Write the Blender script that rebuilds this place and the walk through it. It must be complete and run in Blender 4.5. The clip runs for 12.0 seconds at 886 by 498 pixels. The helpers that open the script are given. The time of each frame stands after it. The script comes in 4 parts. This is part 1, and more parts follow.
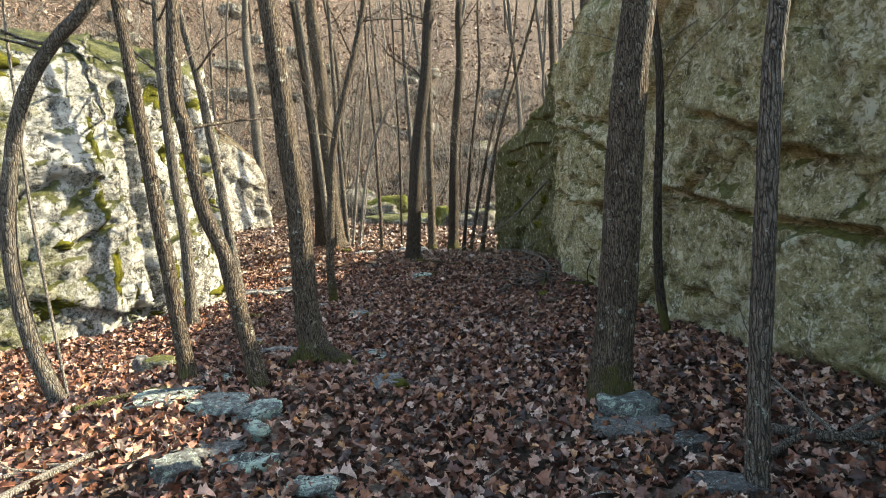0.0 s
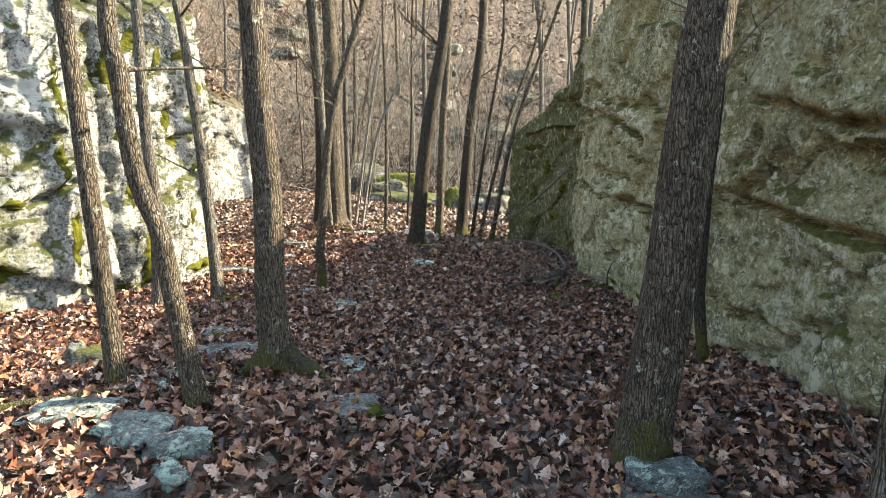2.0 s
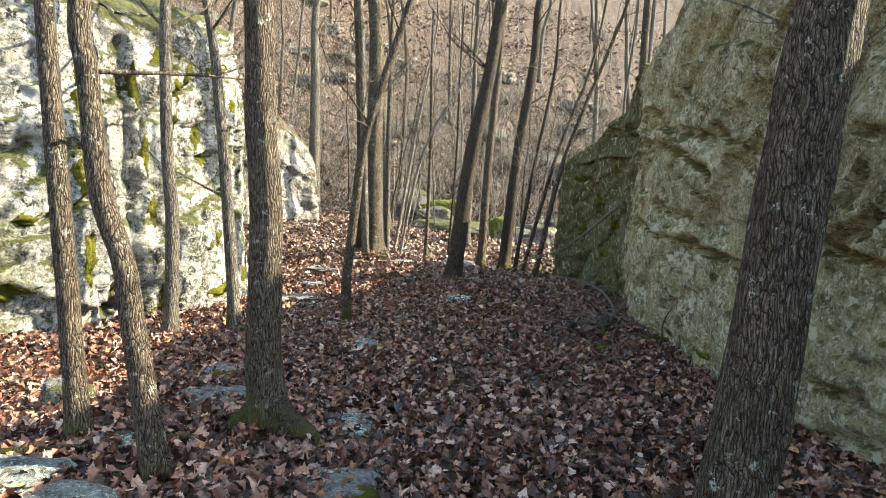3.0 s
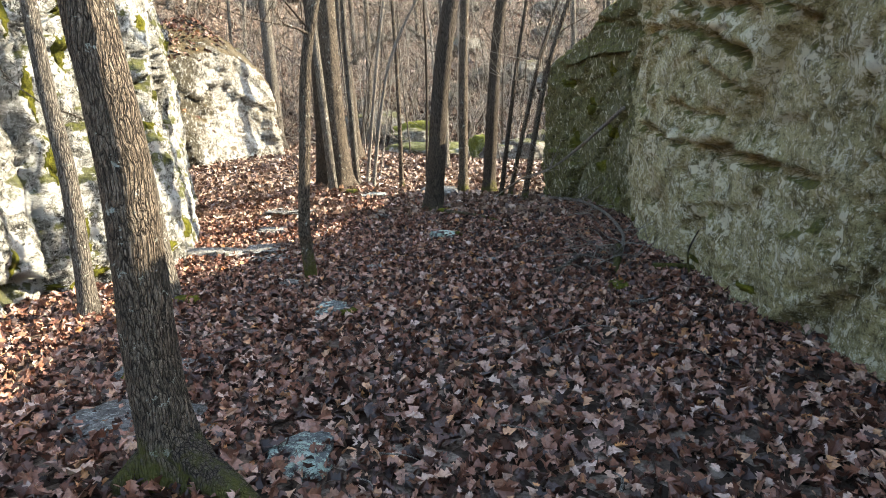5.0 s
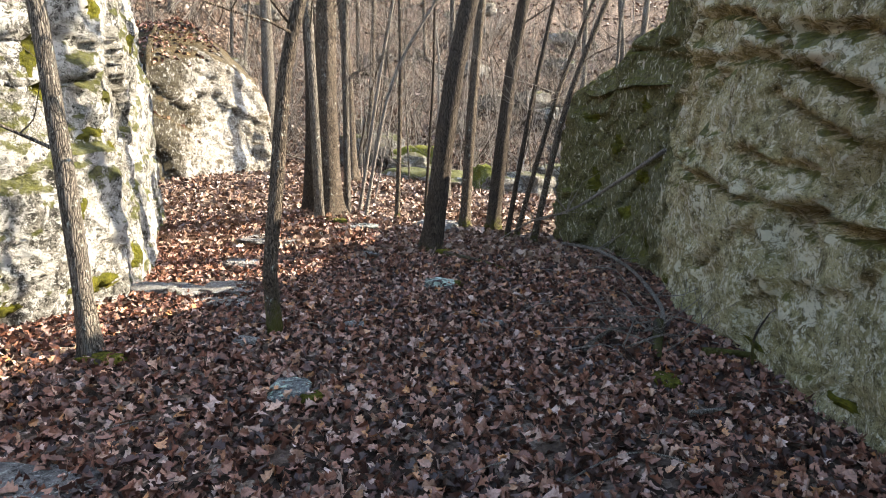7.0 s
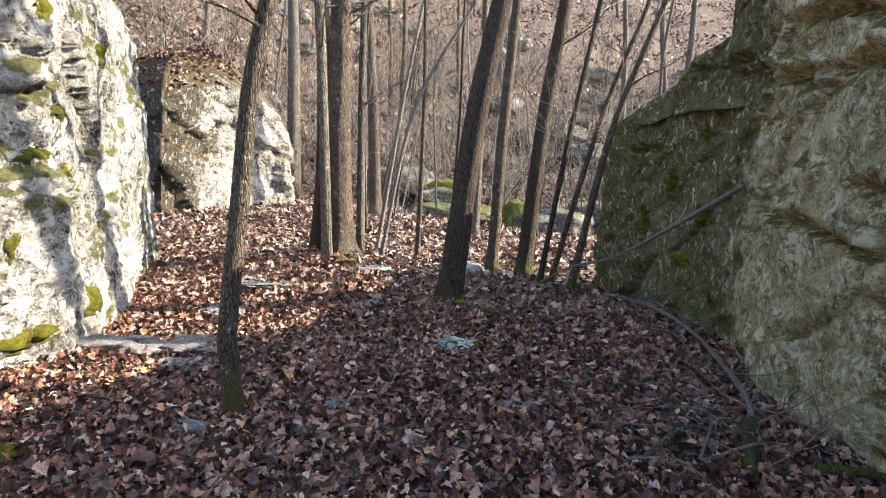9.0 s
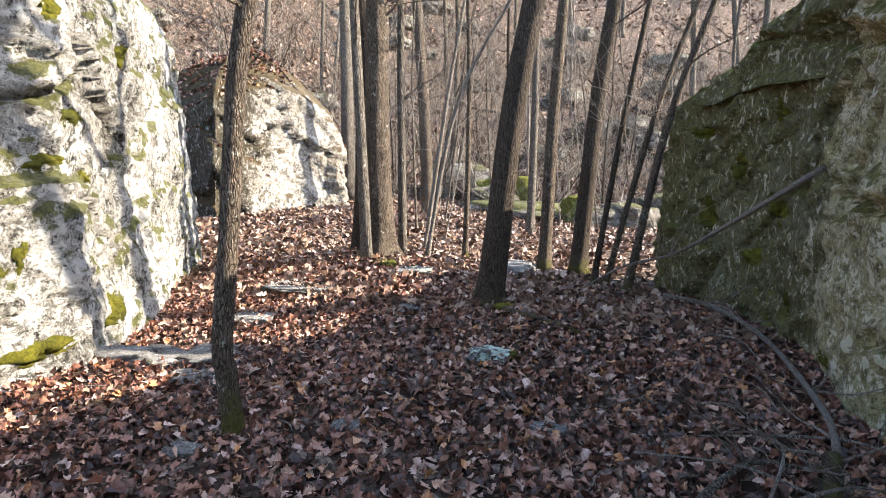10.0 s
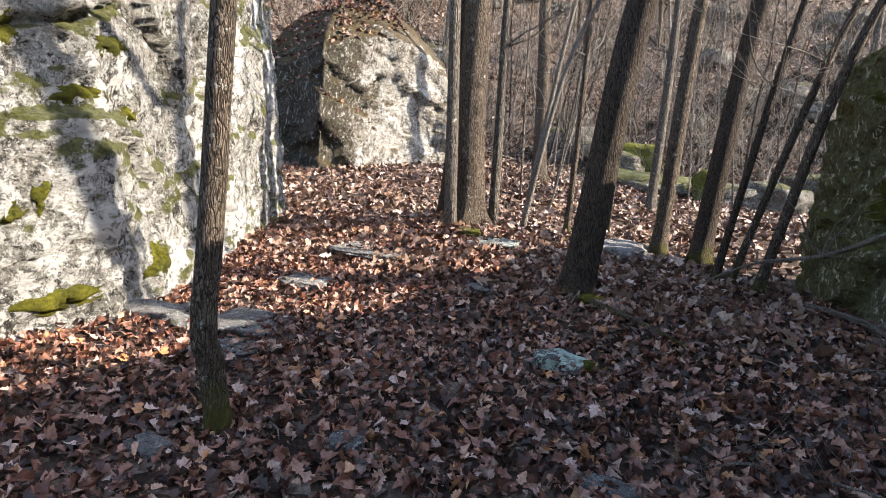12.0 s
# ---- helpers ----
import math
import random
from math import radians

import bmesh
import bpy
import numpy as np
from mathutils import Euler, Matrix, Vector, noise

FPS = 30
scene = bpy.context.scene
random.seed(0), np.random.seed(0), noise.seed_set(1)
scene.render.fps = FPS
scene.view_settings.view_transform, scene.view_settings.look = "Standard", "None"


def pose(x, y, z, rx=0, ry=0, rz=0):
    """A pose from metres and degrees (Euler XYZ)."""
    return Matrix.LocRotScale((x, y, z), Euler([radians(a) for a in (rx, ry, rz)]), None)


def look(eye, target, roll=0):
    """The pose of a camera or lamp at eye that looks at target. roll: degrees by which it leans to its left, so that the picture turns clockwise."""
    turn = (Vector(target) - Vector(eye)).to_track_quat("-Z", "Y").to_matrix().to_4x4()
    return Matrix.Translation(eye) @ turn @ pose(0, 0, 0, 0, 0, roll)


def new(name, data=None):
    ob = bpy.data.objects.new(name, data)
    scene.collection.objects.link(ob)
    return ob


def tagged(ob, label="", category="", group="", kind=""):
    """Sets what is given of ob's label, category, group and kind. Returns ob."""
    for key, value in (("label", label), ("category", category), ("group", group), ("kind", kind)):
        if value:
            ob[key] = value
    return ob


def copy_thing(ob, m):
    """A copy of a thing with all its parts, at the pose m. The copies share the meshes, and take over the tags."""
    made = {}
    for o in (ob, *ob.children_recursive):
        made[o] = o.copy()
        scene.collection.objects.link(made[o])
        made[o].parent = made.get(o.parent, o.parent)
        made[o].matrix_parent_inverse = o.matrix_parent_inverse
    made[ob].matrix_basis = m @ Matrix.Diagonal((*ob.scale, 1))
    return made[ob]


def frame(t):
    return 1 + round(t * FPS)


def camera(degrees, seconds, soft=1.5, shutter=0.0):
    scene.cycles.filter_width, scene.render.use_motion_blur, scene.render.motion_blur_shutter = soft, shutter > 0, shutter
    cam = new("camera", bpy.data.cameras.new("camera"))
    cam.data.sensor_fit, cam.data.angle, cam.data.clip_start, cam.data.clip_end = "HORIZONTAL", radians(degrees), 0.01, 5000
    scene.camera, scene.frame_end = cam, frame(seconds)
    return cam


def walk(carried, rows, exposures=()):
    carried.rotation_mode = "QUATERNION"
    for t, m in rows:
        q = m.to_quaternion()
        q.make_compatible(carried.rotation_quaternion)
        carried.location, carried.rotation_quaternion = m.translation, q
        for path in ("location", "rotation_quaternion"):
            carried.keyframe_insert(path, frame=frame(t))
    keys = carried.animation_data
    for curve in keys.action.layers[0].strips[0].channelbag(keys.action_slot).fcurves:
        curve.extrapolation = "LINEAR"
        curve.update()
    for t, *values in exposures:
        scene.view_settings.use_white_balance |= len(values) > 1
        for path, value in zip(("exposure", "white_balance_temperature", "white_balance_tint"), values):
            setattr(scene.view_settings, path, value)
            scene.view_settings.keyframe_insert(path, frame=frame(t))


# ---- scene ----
cam = camera(73.2, 12.0, soft=0.6)
METRES, EYE, TILT, LEAN, TURN = 6.9, 1.5, 0.0, 0.0, 5.0
ROWS = [
    (0.0, 0.0, 0.0, 0.0, -0.32, -5.13, 3.55),
    (0.5, -0.0001, 0.0284, -0.0049, 1.05, -7.53, 0.44),
    (1.0, 0.0131, 0.0713, 0.0002, 3.16, -13.3, -1.47),
    (1.5, 0.0135, 0.1034, 0.0025, 1.07, -9.01, 0.05),
    (2.0, 0.0126, 0.1341, 0.0021, 1.07, -6.98, -0.32),
    (2.5, 0.0279, 0.1853, 0.0001, 5.68, -6.02, -4.58),
    (3.0, 0.0289, 0.2306, 0.0066, 5.83, -4.5, -2.5),
    (5.0, 0.0214, 0.4074, 0.0064, 3.62, -12.01, 2.18),
    (5.5, 0.0104, 0.4541, 0.0115, 7.52, -7.14, 1.47),
    (6.0, -0.0061, 0.5026, 0.0095, 4.84, -7.79, 3.64),
    (6.5, -0.0037, 0.5386, 0.01, 6.3, -7.31, 1.7),
    (7.0, 0.0012, 0.5803, 0.0135, 3.68, -9.7, -1.68),
    (9.0, 0.0094, 0.7516, 0.0089, 6.96, -6.45, -2.54),
    (9.5, 0.0321, 0.7898, 0.0052, 9.08, -5.47, -0.41),
    (10.0, 0.0427, 0.8257, 0.0052, 13.2, -6.8, -0.72),
    (10.5, 0.0353, 0.8677, 0.0034, 14.08, -6.21, -2.07),
    (11.0, 0.0437, 0.8914, 0.0018, 20.97, -5.03, -1.82),
    (11.5, 0.064, 0.9246, 0.0005, 24.61, -5.48, -5.12),
    (12.0, 0.0592, 0.9673, 0.0025, 25.32, -10.9, -3.84),
]
walk(cam, [(t, pose(0, 0, EYE, TILT, LEAN, TURN) @ pose(METRES * x, METRES * y, METRES * z, 90 + pitch, roll, yaw)) for t, x, y, z, yaw, pitch, roll in ROWS],
     exposures=[(0.0, 2.78, 7600, 1), (1.5, 3.1, 7500, 0), (3.0, 3.0, 7300, 1), (6.0, 3.1, 7200, 7), (7.0, 2.98, 7150, 9), (9.5, 2.98, 6850, 11), (11.0, 2.82, 6750, 12), (12.0, 2.52, 6700, 12)])

# ---------------------------------------------------------------- light
SUN_EL, SUN_AZ = 36.0, 22.0      # degrees above the ground; from +x towards +y
world = bpy.data.worlds.new("world")
scene.world = world
world.use_nodes = True
wn = world.node_tree
sky = wn.nodes.new("ShaderNodeTexSky")
sky.sky_type = "NISHITA"
sky.sun_disc = False
sky.sun_elevation = radians(SUN_EL)
sky.sun_rotation = radians(90 - SUN_AZ)
wn.nodes["Background"].inputs["Strength"].default_value = 0.125
wn.links.new(sky.outputs["Color"], wn.nodes["Background"].inputs["Color"])
sun_dir = Vector((math.cos(radians(SUN_AZ)) * math.cos(radians(SUN_EL)),
                  math.sin(radians(SUN_AZ)) * math.cos(radians(SUN_EL)), math.sin(radians(SUN_EL))))
sun_data = bpy.data.lights.new("sun", "SUN")
sun_data.energy, sun_data.angle, sun_data.color = 3.2, radians(0.5), (1.0, 0.93, 0.82)
sun = new("sun", sun_data)
sun.matrix_world = look(sun_dir * 60, (0, 0, 0))


# ---------------------------------------------------------------- materials
class Nodes:
    """A small helper to chain shader nodes."""

    def __init__(self, name, rough=0.9, spec=0.25):
        self.mat = bpy.data.materials.new(name)
        self.mat.use_nodes = True
        self.t = self.mat.node_tree
        self.bsdf = self.t.nodes["Principled BSDF"]
        self.bsdf.inputs["Roughness"].default_value = rough
        self.bsdf.inputs["Specular IOR Level"].default_value = spec
        self.pos = self.t.nodes.new("ShaderNodeNewGeometry")
        self.co = self.pos.outputs["Position"]

    def link(self, a, b):
        if hasattr(a, "is_linked"):
            self.t.links.new(a, b)
        else:
            b.default_value = a

    def scaled(self, sx, sy, sz, co=None):
        n = self.t.nodes.new("ShaderNodeMapping")
        n.inputs["Scale"].default_value = (sx, sy, sz)
        self.link(co or self.co, n.inputs["Vector"])
        return n.outputs["Vector"]

    def noise(self, scale, detail=6, rough=0.6, co=None, warp=0.0):
        n = self.t.nodes.new("ShaderNodeTexNoise")
        n.inputs["Scale"].default_value, n.inputs["Detail"].default_value = scale, detail
        n.inputs["Roughness"].default_value, n.inputs["Distortion"].default_value = rough, warp
        self.link(co or self.co, n.inputs["Vector"])
        return n.outputs["Fac"]

    def cells(self, scale, feature="F1", co=None, random=1.0):
        n = self.t.nodes.new("ShaderNodeTexVoronoi")
        n.feature = feature
        n.inputs["Scale"].default_value = scale
        n.inputs["Randomness"].default_value = random
        self.link(co or self.co, n.inputs["Vector"])
        return n.outputs["Distance"]

    def ramp(self, fac, *stops):
        n = self.t.nodes.new("ShaderNodeValToRGB")
        e = n.color_ramp.elements
        while len(e) < len(stops):
            e.new(0.5)
        for el, (p, c) in zip(e, stops):
            el.position = p
            el.color = (c, c, c, 1) if isinstance(c, (int, float)) else (*c, 1)
        self.link(fac, n.inputs["Fac"])
        return n.outputs["Color"]

    def mix(self, fac, a, b, kind="MIX"):
        n = self.t.nodes.new("ShaderNodeMix")
        n.data_type, n.blend_type = "RGBA", kind
        self.link(fac, n.inputs["Factor"])
        for v, k in ((a, "A"), (b, "B")):
            s = [i for i in n.inputs if i.name == k and i.type == "RGBA"][0]
            if isinstance(v, tuple):
                s.default_value = (*v, 1)
            else:
                self.t.links.new(v, s)
        return [o for o in n.outputs if o.type == "RGBA"][0]

    def sums(self, op, a, b):
        n = self.t.nodes.new("ShaderNodeMath")
        n.operation = op
        self.link(a, n.inputs[0])
        self.link(b, n.inputs[1])
        return n.outputs[0]

    def up(self, lo, hi):
        s = self.t.nodes.new("ShaderNodeSeparateXYZ")
        self.t.links.new(self.pos.outputs["Normal"], s.inputs[0])
        return self.ramp(s.outputs["Z"], (lo, 0.0), (hi, 1.0))

    def done(self, color, height=None, dist=0.01, strength=0.6):
        self.link(color, self.bsdf.inputs["Base Color"])
        if height is not None:
            b = self.t.nodes.new("ShaderNodeBump")
            b.inputs["Distance"].default_value, b.inputs["Strength"].default_value = dist, strength
            self.link(height, b.inputs["Height"])
            self.t.links.new(b.outputs["Normal"], self.bsdf.inputs["Normal"])
        return self.mat


def rock_material(name, dark, mid, pale, lichen, lichen_amount, moss_amount, moss=(0.13, 0.15, 0.02), contrast=1.0, crust=0.0, algae_or_shade=None):
    n = Nodes(name, 0.92, 0.2)
    beds = n.scaled(0.8, 0.8, 1.9)
    shake = n.t.nodes.new("ShaderNodeTexNoise")
    shake.inputs["Scale"].default_value, shake.inputs["Detail"].default_value = 16, 5
    n.link(n.co, shake.inputs["Vector"])
    wob = n.t.nodes.new("ShaderNodeVectorMath")
    wob.operation = "MULTIPLY_ADD"
    wob.inputs[1].default_value = (0.16, 0.16, 0.16)
    n.link(shake.outputs["Color"], wob.inputs[0])
    n.link(n.co, wob.inputs[2])
    big = n.noise(0.9, 6, 0.65, warp=0.8)
    grain = n.noise(75, 5, 0.8)
    mott = n.noise(6.5, 9, 0.78, beds)
    fine = n.noise(21, 7, 0.8, warp=0.3)
    col = n.mix(n.ramp(mott, (0.38, 0), (0.58, 1)), dark, mid)
    col = n.mix(n.ramp(big, (0.42, 0), (0.62, 0.85)), col, pale)
    # dark algae and weathering, in ragged blotches and thin runs
    soot = n.noise(4.0, 9, 0.8, n.scaled(1.2, 1.2, 0.7), 0.5)
    col = n.mix(n.ramp(soot, (0.50, 0), (0.60, 0.75 * contrast)), col, tuple(c * 0.30 for c in dark))
    col = n.mix(n.ramp(fine, (0.41, 0.75 * contrast), (0.455, 0)), col, tuple(c * 0.25 for c in dark))
    specks = n.noise(48, 6, 0.85, warp=0.4)
    col = n.mix(n.ramp(specks, (0.40, 0.8), (0.44, 0)), col, tuple(c * 0.3 for c in dark))
    # crusty pale lichen, in blotches of two sizes
    spots = n.sums("ADD", n.noise(10, 8, 0.8, warp=0.5), n.sums("MULTIPLY", n.noise(1.3, 4, 0.6), 0.7))
    col = n.mix(n.ramp(spots, (lichen_amount, 0), (lichen_amount + 0.035, 0.9)), col, lichen)
    col = n.mix(n.ramp(fine, (0.57, 0), (0.595, 0.8)), col, lichen)
    col = n.mix(n.ramp(specks, (0.585, 0), (0.61, 0.6)), col, lichen)
    for size, share in ((9, 0.30), (22, 0.34)):
        ros = n.t.nodes.new("ShaderNodeTexVoronoi")
        ros.inputs["Scale"].default_value = size
        n.link(wob.outputs[0], ros.inputs["Vector"])
        pick = n.t.nodes.new("ShaderNodeSeparateXYZ")
        n.t.links.new(ros.outputs["Color"], pick.inputs[0])
        reach = n.sums("ADD", n.sums("MULTIPLY", pick.outputs["X"], 0.55), n.sums("MULTIPLY", n.noise(1.1, 4, 0.6), 0.5))
        disc = n.sums("SUBTRACT", n.sums("SUBTRACT", reach, 0.52 - share * 0.2 + crust), ros.outputs["Distance"])
        col = n.mix(n.ramp(disc, (0.0, 0), (0.03, 0.85)), col, lichen)
    if algae_or_shade is not None:
        # green algae over the damp end face; the boulder's shaded side painted dark
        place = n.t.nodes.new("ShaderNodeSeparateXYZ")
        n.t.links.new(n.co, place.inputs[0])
        far = n.sums("ADD", n.sums("MULTIPLY", n.sums("SUBTRACT", place.outputs[algae_or_shade[0]], algae_or_shade[1]), algae_or_shade[2]), n.sums("MULTIPLY", n.noise(1.9, 8, 0.75), 2.2))
        col = n.mix(n.ramp(far, (0.8, 0), (1.6, algae_or_shade[5])), col, n.mix(n.ramp(fine, (0.42, 0), (0.58, 1)), algae_or_shade[3], algae_or_shade[4]))
        flecks = n.noise(13, 8, 0.8, n.scaled(1, 1, 0.55), 0.6)
        col = n.mix(n.ramp(flecks, (0.565, 0), (0.59, 0.75)), col, lichen)
    # moss, most of it where the stone faces upwards
    patch = n.sums("ADD", n.noise(2.3, 9, 0.75), n.sums("MULTIPLY", n.up(0.05, 0.7), 0.28))
    col = n.mix(n.ramp(patch, (moss_amount, 0), (moss_amount + 0.06, 0.9)), col,
                n.mix(n.ramp(n.noise(26, 6, 0.7), (0.35, 0), (0.65, 1)), tuple(c * 0.3 for c in moss), moss))
    h = n.sums("ADD", n.sums("MULTIPLY", mott, 1.6), n.sums("MULTIPLY", grain, 0.3))
    h = n.sums("ADD", h, n.sums("MULTIPLY", fine, 0.7))
    return n.done(col, h, 0.06, 1.0)


def bark_material(name, dark, pale, lichen=0.66, moss=False, furrow=34):
    n = Nodes(name, 0.95, 0.15)
    wob = n.t.nodes.new("ShaderNodeTexNoise")
    wob.inputs["Scale"].default_value, wob.inputs["Detail"].default_value = 7, 4
    n.link(n.co, wob.inputs["Vector"])
    add = n.t.nodes.new("ShaderNodeVectorMath")
    add.operation = "MULTIPLY_ADD"
    add.inputs[1].default_value = (0.05, 0.05, 0.30)
    n.link(wob.outputs["Color"], add.inputs[0])
    n.link(n.co, add.inputs[2])
    plates = n.cells(furrow * 2.2, "DISTANCE_TO_EDGE", n.scaled(1, 1, 0.11, add.outputs[0]))
    small = n.cells(furrow * 4.0, "DISTANCE_TO_EDGE", n.scaled(1, 1, 0.25, add.outputs[0]))
    fibre = n.noise(90, 6, 0.75, n.scaled(1, 1, 0.35))
    tone = n.noise(6, 6, 0.7)
    col = n.mix(n.ramp(fibre, (0.35, 0), (0.62, 1)), dark, pale)
    col = n.mix(n.ramp(tone, (0.4, 0.5), (0.6, 0)), col, dark)
    col = n.mix(n.ramp(small, (0.0, 0.7), (0.10, 0)), col, tuple(c * 0.35 for c in dark))
    col = n.mix(n.ramp(plates, (0.0, 0.95), (0.13, 0)), col, tuple(c * 0.18 for c in dark))
    blot = n.noise(14, 7, 0.8)
    col = n.mix(n.ramp(blot, (lichen, 0), (lichen + 0.03, 0.85)), col, (0.44, 0.45, 0.38))
    if moss:
        z = n.t.nodes.new("ShaderNodeSeparateXYZ")
        n.t.links.new(n.co, z.inputs[0])
        low = n.sums("SUBTRACT", n.sums("MULTIPLY", n.noise(9, 6, 0.7), 0.9), n.sums("MULTIPLY", z.outputs["Z"], 0.95))
        col = n.mix(n.ramp(low, (0.12, 0), (0.3, 0.85)), col, (0.10, 0.096, 0.02))
    h = n.sums("ADD", n.ramp(plates, (0.0, 0.0), (0.22, 1.0)), n.sums("MULTIPLY", n.ramp(small, (0.0, 0.0), (0.15, 1.0)), 0.4))
    h = n.sums("ADD", h, n.sums("MULTIPLY", fibre, 0.5))
    return n.done(col, h, 0.014, 1.0)


def leaf_material(name, ramp, rough=0.52):
    n = Nodes(name, rough, 0.45)
    info = n.t.nodes.new("ShaderNodeObjectInfo")
    rnd = n.sums("FRACT", n.sums("ADD", n.pos.outputs["Random Per Island"], info.outputs["Random"]), 0.0)
    col = n.ramp(rnd, *ramp)
    veins = n.noise(70, 4, 0.6)
    col = n.mix(n.ramp(veins, (0.35, 0.45), (0.6, 0)), col, (0.035, 0.015, 0.008))
    return n.done(col, veins, 0.004, 0.5)


def ground_material():
    n = Nodes("forest_floor", 0.95, 0.15)
    chips = n.t.nodes.new("ShaderNodeTexVoronoi")
    chips.inputs["Scale"].default_value = 11
    n.link(n.scaled(1, 1, 0.7), chips.inputs["Vector"])
    hue = n.t.nodes.new("ShaderNodeSeparateXYZ")
    n.t.links.new(chips.outputs["Color"], hue.inputs[0])
    col = n.ramp(hue.outputs["X"], (0.0, (0.02, 0.013, 0.009)), (0.4, (0.06, 0.040, 0.028)), (0.75, (0.15, 0.105, 0.078)), (1.0, (0.30, 0.23, 0.18)))
    dirt = n.noise(1.7, 7, 0.7)
    col = n.mix(n.ramp(dirt, (0.5, 0), (0.68, 0.6)), col, (0.045, 0.025, 0.014))
    col = n.mix(n.ramp(n.noise(33, 6, 0.7), (0.4, 0.55), (0.6, 0)), col, (0.02, 0.011, 0.007))
    h = n.sums("ADD", hue.outputs["Y"], n.noise(20, 6, 0.7))
    return n.done(col, h, 0.05, 0.9)


M_GROUND = ground_material()
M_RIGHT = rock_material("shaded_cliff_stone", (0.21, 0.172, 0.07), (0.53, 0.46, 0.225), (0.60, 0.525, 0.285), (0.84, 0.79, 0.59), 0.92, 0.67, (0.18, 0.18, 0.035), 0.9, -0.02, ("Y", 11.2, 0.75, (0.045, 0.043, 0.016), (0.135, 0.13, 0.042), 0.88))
M_LEFT = rock_material("pale_sunlit_stone", (0.085, 0.078, 0.062), (0.30, 0.28, 0.24), (0.42, 0.40, 0.355), (0.58, 0.565, 0.52), 0.88, 0.60, (0.12, 0.122, 0.02), 1.45, 0.02, ("Y", 6.2, -1.1, (0.05, 0.05, 0.018), (0.24, 0.235, 0.085), 0.55))
# the dark brown pair puts shade, with dark moss, into the left side's colour
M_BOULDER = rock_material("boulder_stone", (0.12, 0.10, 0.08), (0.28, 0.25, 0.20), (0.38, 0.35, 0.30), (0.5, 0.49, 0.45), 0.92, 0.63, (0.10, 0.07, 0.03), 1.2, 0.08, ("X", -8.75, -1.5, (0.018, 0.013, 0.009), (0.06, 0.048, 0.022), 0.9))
M_STONE = rock_material("mint_lichen_stone", (0.10, 0.10, 0.095), (0.20, 0.205, 0.195), (0.27, 0.28, 0.26), (0.55, 0.66, 0.54), 0.90, 0.95, (0.12, 0.14, 0.03), 0.9, 0.07)
M_SLAB = rock_material("plain_grey_stone", (0.12, 0.11, 0.10), (0.22, 0.205, 0.19), (0.29, 0.275, 0.255), (0.48, 0.5, 0.45), 1.0, 0.92, (0.12, 0.14, 0.03), 0.8, 0.16)
M_HILLROCK = rock_material("hillside_stone", (0.07, 0.06, 0.05), (0.16, 0.14, 0.115), (0.23, 0.21, 0.18), (0.36, 0.35, 0.31), 0.92, 0.72, (0.10, 0.10, 0.03), 1.0, 0.1)
M_MOSS = rock_material("mossy_stone", (0.10, 0.10, 0.04), (0.20, 0.20, 0.06), (0.24, 0.25, 0.07), (0.3, 0.3, 0.2), 1.1, 0.50, (0.16, 0.165, 0.022))
def moss_material():
    n = Nodes("cushion_moss", 1.0, 0.1)
    f = n.noise(38, 8, 0.8)
    col = n.ramp(n.noise(5, 7, 0.75), (0.35, (0.035, 0.036, 0.008)), (0.52, (0.10, 0.095, 0.012)), (0.7, (0.21, 0.19, 0.022)))
    col = n.mix(n.ramp(f, (0.36, 0.8), (0.55, 0)), col, (0.03, 0.03, 0.01))
    return n.done(col, f, 0.04, 1.0)


M_CUSHION = moss_material()
M_BARK = bark_material("furrowed_bark", (0.075, 0.056, 0.040), (0.28, 0.22, 0.165), 0.60, True)
M_BARK_DARK = bark_material("dark_bark", (0.06, 0.045, 0.034), (0.15, 0.118, 0.09), 0.68, True)
M_BARK_GREY = bark_material("grey_bark", (0.12, 0.10, 0.08), (0.28, 0.24, 0.195), 0.60, False, 26)
M_TWIG = bark_material("twig_bark", (0.28, 0.24, 0.20), (0.52, 0.46, 0.395), 0.75, False, 60)
M_LEAF = leaf_material("dead_leaves", ((0.0, (0.014, 0.006, 0.004)), (0.30, (0.06, 0.020, 0.011)), (0.54, (0.20, 0.078, 0.046)), (0.76, (0.32, 0.155, 0.10)), (0.90, (0.48, 0.33, 0.26)), (1.0, (0.46, 0.20, 0.07))))


# ---------------------------------------------------------------- helpers of this scene
def part(name, bm, material, parent=None, label=""):
    """Links a bmesh, or a mesh, as one mesh object under a thing or a part."""
    if isinstance(bm, bmesh.types.BMesh):
        me = bpy.data.meshes.new(name)
        bm.to_mesh(me)
        bm.free()
    else:
        me = bm
    if not me.materials:
        me.materials.append(material)
    ob = new(name, me)
    if parent:
        ob.parent = parent
        ob.matrix_parent_inverse = parent.matrix_basis.inverted()
    if label:
        ob["label"] = label
    return ob


def mesh_of(name, verts, faces, smooth=True):
    me = bpy.data.meshes.new(name)
    me.from_pydata([tuple(v) for v in verts], [], faces)
    me.update()
    if smooth:
        me.shade_smooth()
    return me


def bump(x, y, cx, cy, sx, sy):
    return math.exp(-((x - cx) / sx) ** 2 - ((y - cy) / sy) ** 2)


def soft_rise(v, s=2.0):
    v = v / s
    return s * (v if v > 30 else math.log1p(math.exp(v)))


